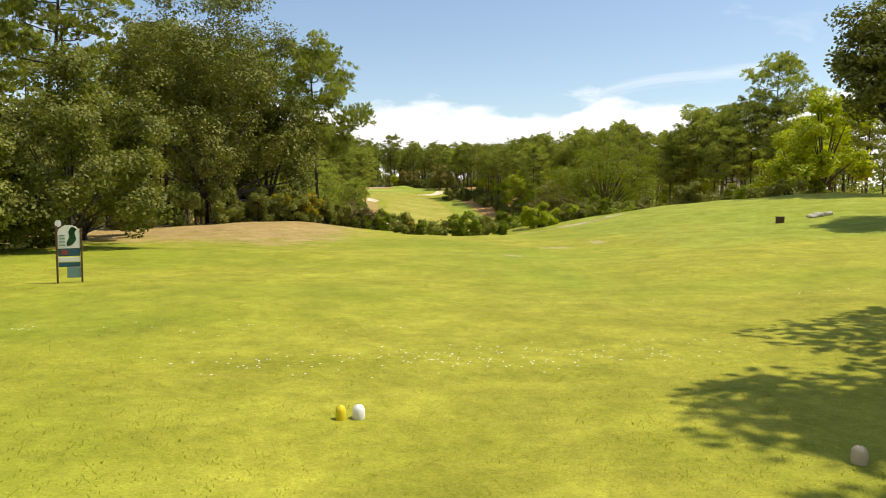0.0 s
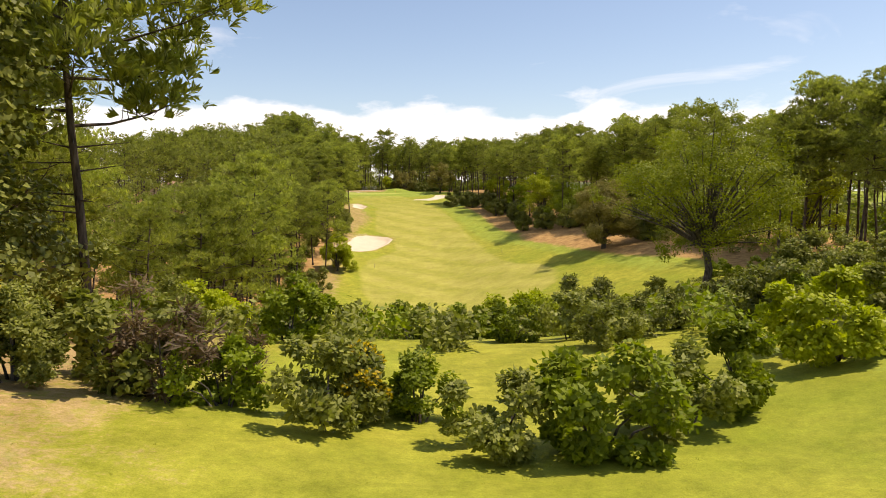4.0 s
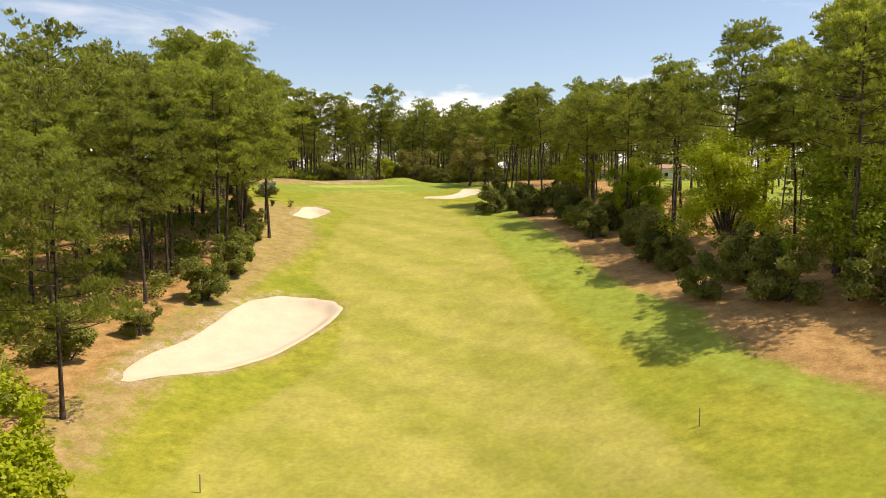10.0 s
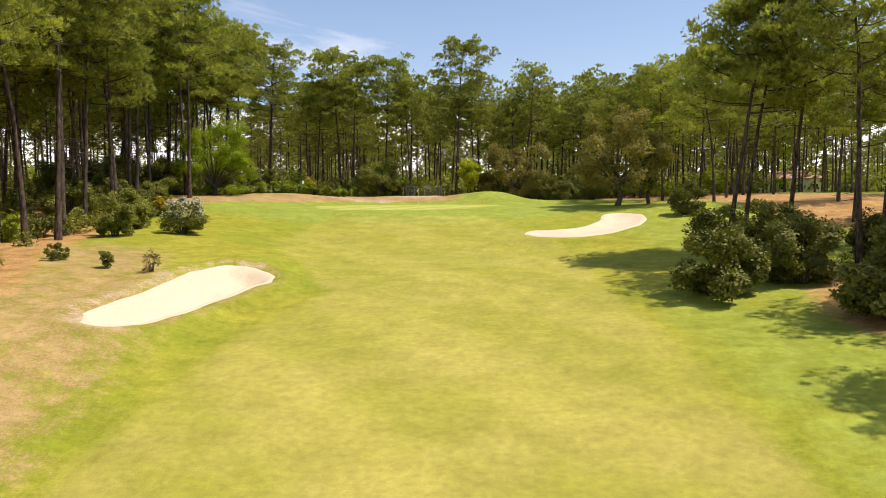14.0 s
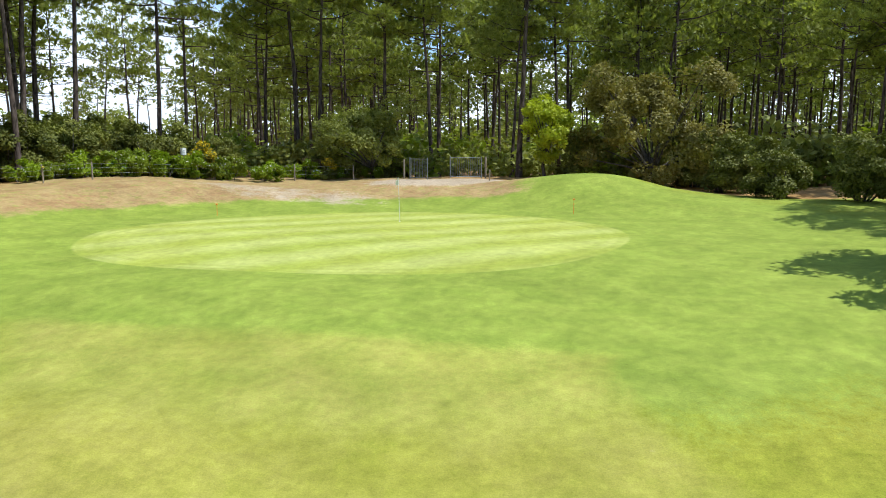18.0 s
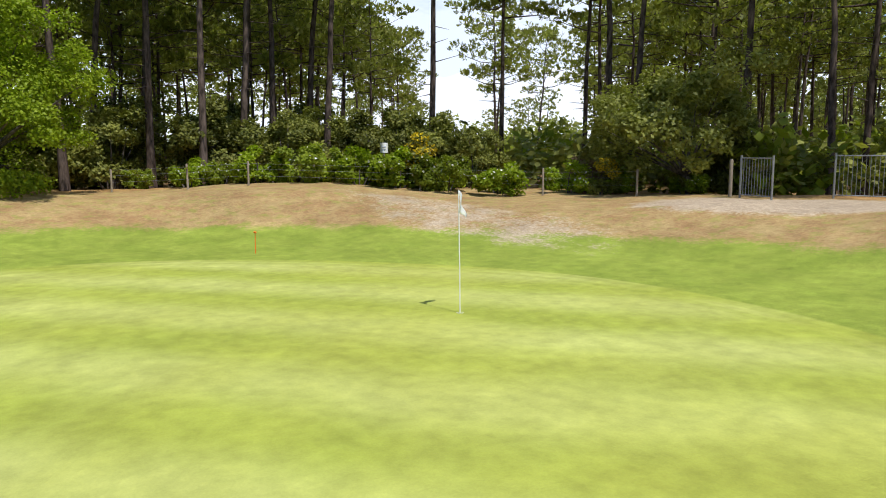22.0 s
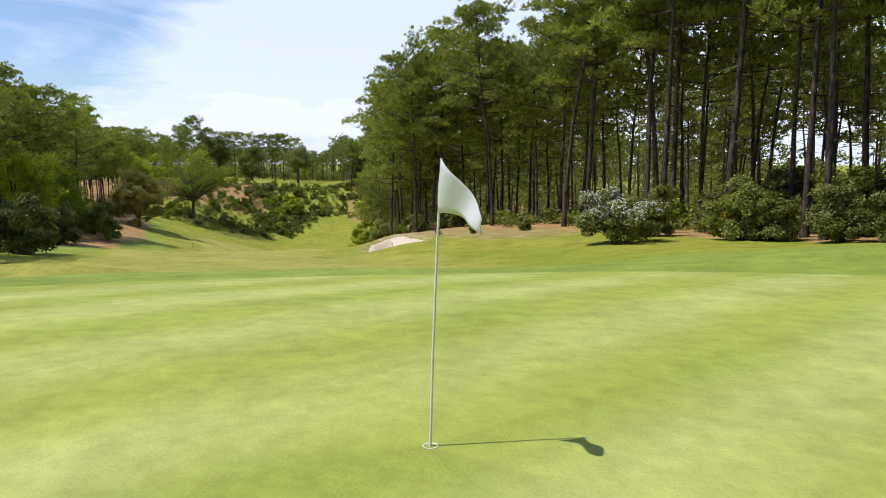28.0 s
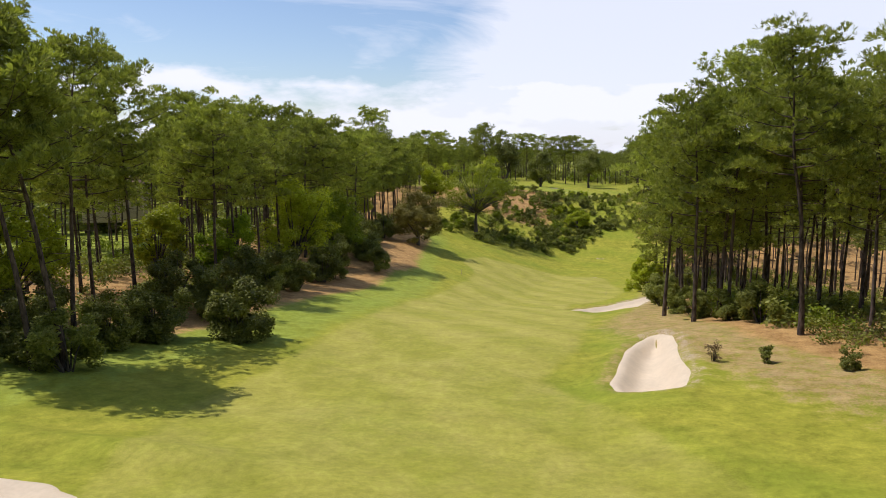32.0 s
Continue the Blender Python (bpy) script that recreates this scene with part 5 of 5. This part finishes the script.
def gate(a, b, h, label):
    """A steel gate leaf with vertical bars between two tubes."""
    base = new("steel_gate")
    z = ground_z(*a)
    d = np.array([b[0] - a[0], b[1] - a[1], ground_z(*b) - z])
    ln = float(np.hypot(d[0], d[1]))
    n = int(ln / 0.13)

    def bar(name, p, q, r, sides=8):
        v, f = tube([p, q], [r, r], sides)
        mesh_object(name, v, f, STEEL, base)

    up = np.array([0, 0, 1.0])
    bar("gate_post", -0.2 * up, (h + 0.1) * up, 0.04)
    bar("gate_post", d - 0.2 * up, d + (h + 0.1) * up, 0.04)
    bar("rail", 0.12 * up, d + 0.12 * up, 0.022)
    bar("rail", h * up, d + h * up, 0.022)
    for k in range(1, n):
        p = d * k / n
        bar("bar", p + 0.12 * up, p + h * up, 0.011, 6)
    base.location = (a[0], a[1], z)
    return tagged(base, label, "gate", "gate leaves")


notice = new("notice_sign")
v, f = tube([(0, 0, -0.3), (0, 0, 2.05)], [0.03, 0.03], 8)
mesh_object("pole", v, f, WOOD_POST, notice)
v, f = tube([(0, -0.035, 1.60), (0, -0.035, 2.06)], [0.19, 0.19], 4)
v[:, 1] = -0.035 + (v[:, 1] + 0.035) * 0.06
mesh_object("panel", v, f, WHITE_PAINT, notice, "blank white panel")
for k in range(2):
    v, f = tube([(-0.09, -0.052, 1.75 + 0.12 * k), (0.09, -0.052, 1.75 + 0.12 * k)], [0.02, 0.02], 4)
    mesh_object("text_bar", v, f, STEEL, notice)
notice.matrix_basis = pose(-18.8, 10.9, ground_z(-18.8, 10.9), 0, 0, 50)
tagged(notice, "small white notice on a wooden post at the hedge", "sign")

gate((-4.5, 17.0), (-3.1, 16.6), 1.45, "open galvanised steel gate leaf on the sandy path")
gate((-1.9, 18.6), (0.3, 19.2), 1.5, "galvanised steel gate leaf beside the path")
post(0.6, 19.3, 1.6, 0.07, 0.0, "thick wooden gate post")
post(-5.0, 17.2, 1.4, 0.07, 0.0, "thick wooden gate post")

ORANGE = plain_material("orange_plastic", (0.85, 0.20, 0.015), 0.5, 20.0, 0.08)
for x, y, h in ((-10.2, 0.7, 0.62), (7.9, 5.0, 0.75)):
    stake = new("marker_stake")
    v, f = tube([(0, 0, -0.1), (0.01, 0, h)], [0.014, 0.012], 8)
    mesh_object("rod", v, f, ORANGE, stake)
    v, f = tube([(-0.05, 0, h), (0.05, 0, h), (0.06, 0, h - 0.01)], [0.03, 0.03, 0.02], 8)
    mesh_object("head", v, f, ORANGE, stake)
    stake.location = (x, y, ground_z(x, y))
    tagged(stake, "orange plastic marker stake in the turf", "stake", "marker stakes")
for x, y in ((1.1, -131.4), (26.2, -130.5)):
    stake = new("distance_stake")
    v, f = tube([(0, 0, -0.1), (0, 0, 0.9), (0, 0, 0.95)], [0.035, 0.035, 0.012], 8)
    mesh_object("pole", v, f, WOOD_POST, stake)
    stake.location = (x, y, ground_z(x, y))
    tagged(stake, "thin dark wooden distance stake beside the fairway", "stake", "distance stakes")

# ---- tee ----
SIGN_DARK = plain_material("dark_sign_wood", (0.10, 0.055, 0.035), 0.7, 18.0, 0.25)
SIGN_WHITE = plain_material("sign_white", (0.70, 0.71, 0.68), 0.5, 10.0, 0.05)
SIGN_GREEN = plain_material("sign_green", (0.020, 0.085, 0.030), 0.5, 14.0, 0.25)
SIGN_BLUE = plain_material("sign_blue", (0.030, 0.085, 0.120), 0.5, 14.0, 0.15)
SIGN_RED = plain_material("sign_red", (0.25, 0.06, 0.04), 0.5, 14.0, 0.15)
SIGN_TEAL = plain_material("sign_teal", (0.16, 0.27, 0.25), 0.5, 14.0, 0.15)


def box(x0, x1, y0, y1, z0, z1, edge=0.006):
    bm = bmesh.new()
    bmesh.ops.create_cube(bm, size=1.0)
    for vert in bm.verts:
        vert.co = ((x0 + x1) / 2 + vert.co.x * (x1 - x0), (y0 + y1) / 2 + vert.co.y * (y1 - y0), (z0 + z1) / 2 + vert.co.z * (z1 - z0))
    if edge:
        bmesh.ops.bevel(bm, geom=bm.edges[:], offset=edge, segments=1, affect="EDGES")
    return bm


def part(name, bm, material, parent, label=""):
    me = bpy.data.meshes.new(name)
    bm.to_mesh(me)
    bm.free()
    me.materials.append(material)
    ob = new(name, me)
    ob.parent = parent
    if label:
        ob["label"] = label
    return ob


sign = new("tee_sign")
part("leg", box(-0.40, -0.34, -0.03, 0.03, -0.3, 1.62), SIGN_DARK, sign)
part("leg", box(0.34, 0.40, -0.03, 0.03, -0.3, 1.55), SIGN_DARK, sign)
bm = bmesh.new()
arc = [(0.33 * math.cos(a), 1.42 + 0.22 * math.sin(a)) for a in np.linspace(0, math.pi, 14)] + [(-0.33, 0.98), (0.33, 0.98)]
front = [bm.verts.new((x, -0.018, z)) for x, z in arc]
rear = [bm.verts.new((x, 0.018, z)) for x, z in arc]
bm.faces.new(front)
bm.faces.new(rear[::-1])
for i in range(len(arc)):
    bm.faces.new((front[i], rear[i], rear[(i + 1) % len(arc)], front[(i + 1) % len(arc)]))
bmesh.ops.recalc_face_normals(bm, faces=bm.faces[:])
board = part("hole_panel", bm, SIGN_WHITE, sign, "white panel with a green plan of the hole")
bm = bmesh.new()
plan = spline([(-0.04, 1.05), (0.12, 1.10), (0.22, 1.24), (0.18, 1.42), (0.24, 1.52), (0.10, 1.58), (0.0, 1.46), (0.02, 1.30), (-0.06, 1.16)], 5)
bm.faces.new([bm.verts.new((x, -0.024, z)) for x, z in plan])
bmesh.ops.solidify(bm, geom=bm.faces[:], thickness=0.004)
part("hole_plan", bm, SIGN_GREEN, board)
for k in range(4):
    part("text_bar", box(-0.29, -0.12, -0.026, -0.019, 1.06 + 0.09 * k, 1.09 + 0.09 * k, 0), SIGN_TEAL, board)
part("blue_panel", box(-0.33, 0.33, -0.018, 0.018, 0.76, 0.97), SIGN_BLUE, sign)
part("red_mark", box(-0.24, -0.04, -0.025, -0.019, 0.80, 0.93, 0), SIGN_RED, sign)
part("text_panel", box(-0.33, 0.33, -0.018, 0.018, 0.60, 0.73), SIGN_WHITE, sign)
part("green_panel", box(-0.33, 0.33, -0.018, 0.018, 0.45, 0.585), SIGN_BLUE, sign)
part("lower_panel", box(-0.08, 0.33, -0.018, 0.018, 0.14, 0.44), SIGN_TEAL, sign)
bm = bmesh.new()
bmesh.ops.create_cone(bm, cap_ends=True, segments=20, radius1=0.10, radius2=0.10, depth=0.03, matrix=pose(-0.31, 0, 1.68, 90))
part("round_badge", bm, SIGN_WHITE, sign)
sign.matrix_basis = pose(-8.45, -295.8, ground_z(-8.45, -295.8), 0, 0, 18) @ Matrix.Diagonal((0.8, 1.0, 0.95, 1.0))
tagged(sign, "dark-legged tee sign with white, blue and teal panels", "sign")


def tee_marker(x, y, mat, label, r=0.075):
    base = new("tee_marker")
    line = [(0, 0, -0.02), (0, 0, 0.05), (0, 0, 0.11), (0, 0, 0.15), (0, 0, 0.17)]
    v, f = tube(line, [r * 0.9, r, r * 0.95, r * 0.7, r * 0.15], 14)
    mesh_object("body", v, f, mat, base)
    base.location = (x, y, ground_z(x, y))
    return tagged(base, label, "tee marker", "tee markers")


tee_marker(-0.3, -307.7, WHITE_PAINT, "white tee marker on the grass")
tee_marker(-0.5, -307.75, TAG_YELLOW, "yellow tee marker on the grass", 0.06)
tee_marker(4.4, -309.6, SAND, "pale worn tee marker in the tree's shade")
stone_mat = plain_material("pale_stone", (0.46, 0.42, 0.35), 0.9, 9.0, 0.25, relief=0.6)
for i, (x, y, r) in enumerate([(24.6, -276.4, 0.24), (25.2, -276.0, 0.32), (25.9, -275.8, 0.27), (26.4, -275.2, 0.2), (24.9, -275.6, 0.18)]):
    bm = bmesh.new()
    bmesh.ops.create_icosphere(bm, subdivisions=2, radius=r)
    for vert in bm.verts:
        n = vert.co.copy() / r
        vert.co *= 1 + 0.16 * math.sin(4 * n.x + i) * math.cos(3 * n.y + 2 * n.z)
        vert.co.z *= 0.62
    me = bpy.data.meshes.new("stone")
    bm.to_mesh(me)
    bm.free()
    me.materials.append(stone_mat)
    ob = new("stone", me)
    ob.location = (x, y, ground_z(x, y) + 0.25 * r)
    tagged(ob, "pale rounded stone beside the tee", "stone", "stones by the tee")
bin_base = new("litter_bin")
part("body", box(-0.28, 0.28, -0.25, 0.25, -0.1, 0.55, 0.03), SIGN_DARK, bin_base)
part("lid", box(-0.30, 0.30, -0.27, 0.27, 0.55, 0.61, 0.02), SIGN_DARK, bin_base)
bin_base.matrix_basis = pose(22.3, -277.0, ground_z(22.3, -277.0)) @ Matrix.Diagonal((0.65, 0.65, 0.6, 1.0))
tagged(bin_base, "dark wooden box at the back of the tee", "box")

# ---- houses behind the woods ----
WALL_WHITE = plain_material("white_render", (0.72, 0.70, 0.66), 0.8, 6.0, 0.06)
WALL_TAN = plain_material("tan_render", (0.50, 0.40, 0.29), 0.8, 6.0, 0.08)
ROOF = plain_material("clay_tiles", (0.44, 0.27, 0.18), 0.85, 10.0, 0.25, relief=0.6)
GLASS = plain_material("dark_window_glass", (0.03, 0.035, 0.04), 0.1, 5.0, 0.05)


def house(x, y, turn, w, d, h, wall, label, lift=0.0):
    base = new("house")
    part("wall", box(-w / 2, w / 2, -d / 2, d / 2, -1.5, h, 0.02), wall, base)
    bm = bmesh.new()
    e = 0.5
    lo = [bm.verts.new(p) for p in ((-w / 2 - e, -d / 2 - e, h), (w / 2 + e, -d / 2 - e, h), (w / 2 + e, d / 2 + e, h), (-w / 2 - e, d / 2 + e, h))]
    lo2 = [bm.verts.new((p.co.x, p.co.y, h + 0.15)) for p in lo]
    top = [bm.verts.new((-w / 2 + d * 0.4, 0, h + d * 0.22)), bm.verts.new((w / 2 - d * 0.4, 0, h + d * 0.22))]
    bm.faces.new(lo[::-1])
    for i in range(4):
        bm.faces.new((lo[i], lo[(i + 1) % 4], lo2[(i + 1) % 4], lo2[i]))
    bm.faces.new((lo2[0], lo2[1], top[1], top[0]))
    bm.faces.new((lo2[2], lo2[3], top[0], top[1]))
    bm.faces.new((lo2[1], lo2[2], top[1]))
    bm.faces.new((lo2[3], lo2[0], top[0]))
    bmesh.ops.recalc_face_normals(bm, faces=bm.faces[:])
    part("roof", bm, ROOF, base, "clay tile hip roof")
    n = max(2, int(w / 3))
    for lvl in np.arange(0.9, h - 1.2, 2.8):
        for k in range(n):
            cx = -w / 2 + w * (k + 0.5) / n
            win = part("window", box(cx - 0.6, cx + 0.6, -d / 2 - 0.05, -d / 2 + 0.05, lvl, lvl + 1.3, 0.01), WHITE_PAINT, base)
            part("pane", box(cx - 0.52, cx + 0.52, -d / 2 - 0.065, -d / 2 - 0.045, lvl + 0.08, lvl + 1.22, 0), GLASS, win)
    base.matrix_basis = pose(x, y, ground_z(x, y) + lift, 0, 0, turn)
    return tagged(base, label, "house", "houses behind the woods")


house(72, 76, -20, 13, 9, 3.2, WALL_WHITE, "white rendered house with a clay tile roof behind the pines")
house(94, 60, -25, 12, 9, 3.4, WALL_WHITE, "pale house with a clay tile roof behind the pines")
house(56, 98, -10, 12, 8, 3.2, WALL_WHITE, "white rendered house partly hidden by trunks")
house(-60, -43, 60, 13, 9, 3.4, WALL_TAN, "low tan house with a clay roof among the pines", 1.0)
house(90, -122, -60, 14, 10, 5.0, WALL_TAN, "tan house with an orange clay roof beyond the woods", 4.0)

# ---- grass blades and daisies ----
def tufts(n, where, tall, seed):
    """Small tufts of grass blades scattered by a chooser of places."""
    r2 = np.random.default_rng(seed)
    x, y = where(r2, n)
    z = land(x, y)
    p = np.repeat(np.column_stack([x, y, z - 0.01]), 5, 0)
    p[:, :2] += r2.normal(0, 0.05, (len(p), 2))
    way = np.column_stack([r2.normal(0, 0.45, (len(p), 2)), np.ones(len(p))])
    side = np.column_stack([r2.normal(0, 1, (len(p), 2)), np.zeros(len(p))])
    side /= np.linalg.norm(side, axis=1)[:, None]
    ln = tall * r2.uniform(0.5, 1.3, (len(p), 1))
    tri = np.stack([p - side * 0.006, p + side * 0.006, p + way * ln], 1)
    return tri.reshape(-1, 3), np.arange(len(p) * 3).reshape(-1, 3)


def tee_places(r2, n):
    y = -312 + 55 * r2.uniform(0, 1, n) ** 1.6
    return r2.uniform(-1, 1, n) * (7 + (y + 312) * 0.35) + 2, y


v1, f1 = tufts(16000, tee_places, 0.034, 1)
grass = mesh_object("grass", v1, f1, GRASS)
tagged(grass, "short rough grass blades on the tee", "grass", kind="stuff")

dv, df = [], []
r3 = np.random.default_rng(3)
for cx, cy, sx, n in ((-1.6, -305.4, 0.7, 40), (0.9, -305.2, 0.8, 55), (2.6, -305.0, 1.2, 40), (4.2, -304.6, 1.5, 40), (9.0, -299.5, 3.0, 40), (12.5, -294.0, 3.0, 40), (-3.0, -303.0, 2.0, 30)):
    for k in range(n):
        x, y = r3.normal(cx, sx), r3.normal(cy, 0.35)
        z = ground_z(x, y) + r3.uniform(0.03, 0.07)
        i0 = len(dv)
        for a in range(6):
            dv.append((x + 0.016 * math.cos(a * 1.047), y + 0.016 * math.sin(a * 1.047), z + 0.004 * (a % 2)))
        df.append(tuple(range(i0, i0 + 6)))
tagged(mesh_object("daisies", dv, df, DAISY), "small white daisies scattered in the tee grass", "daisies", kind="stuff")

clear_stock()
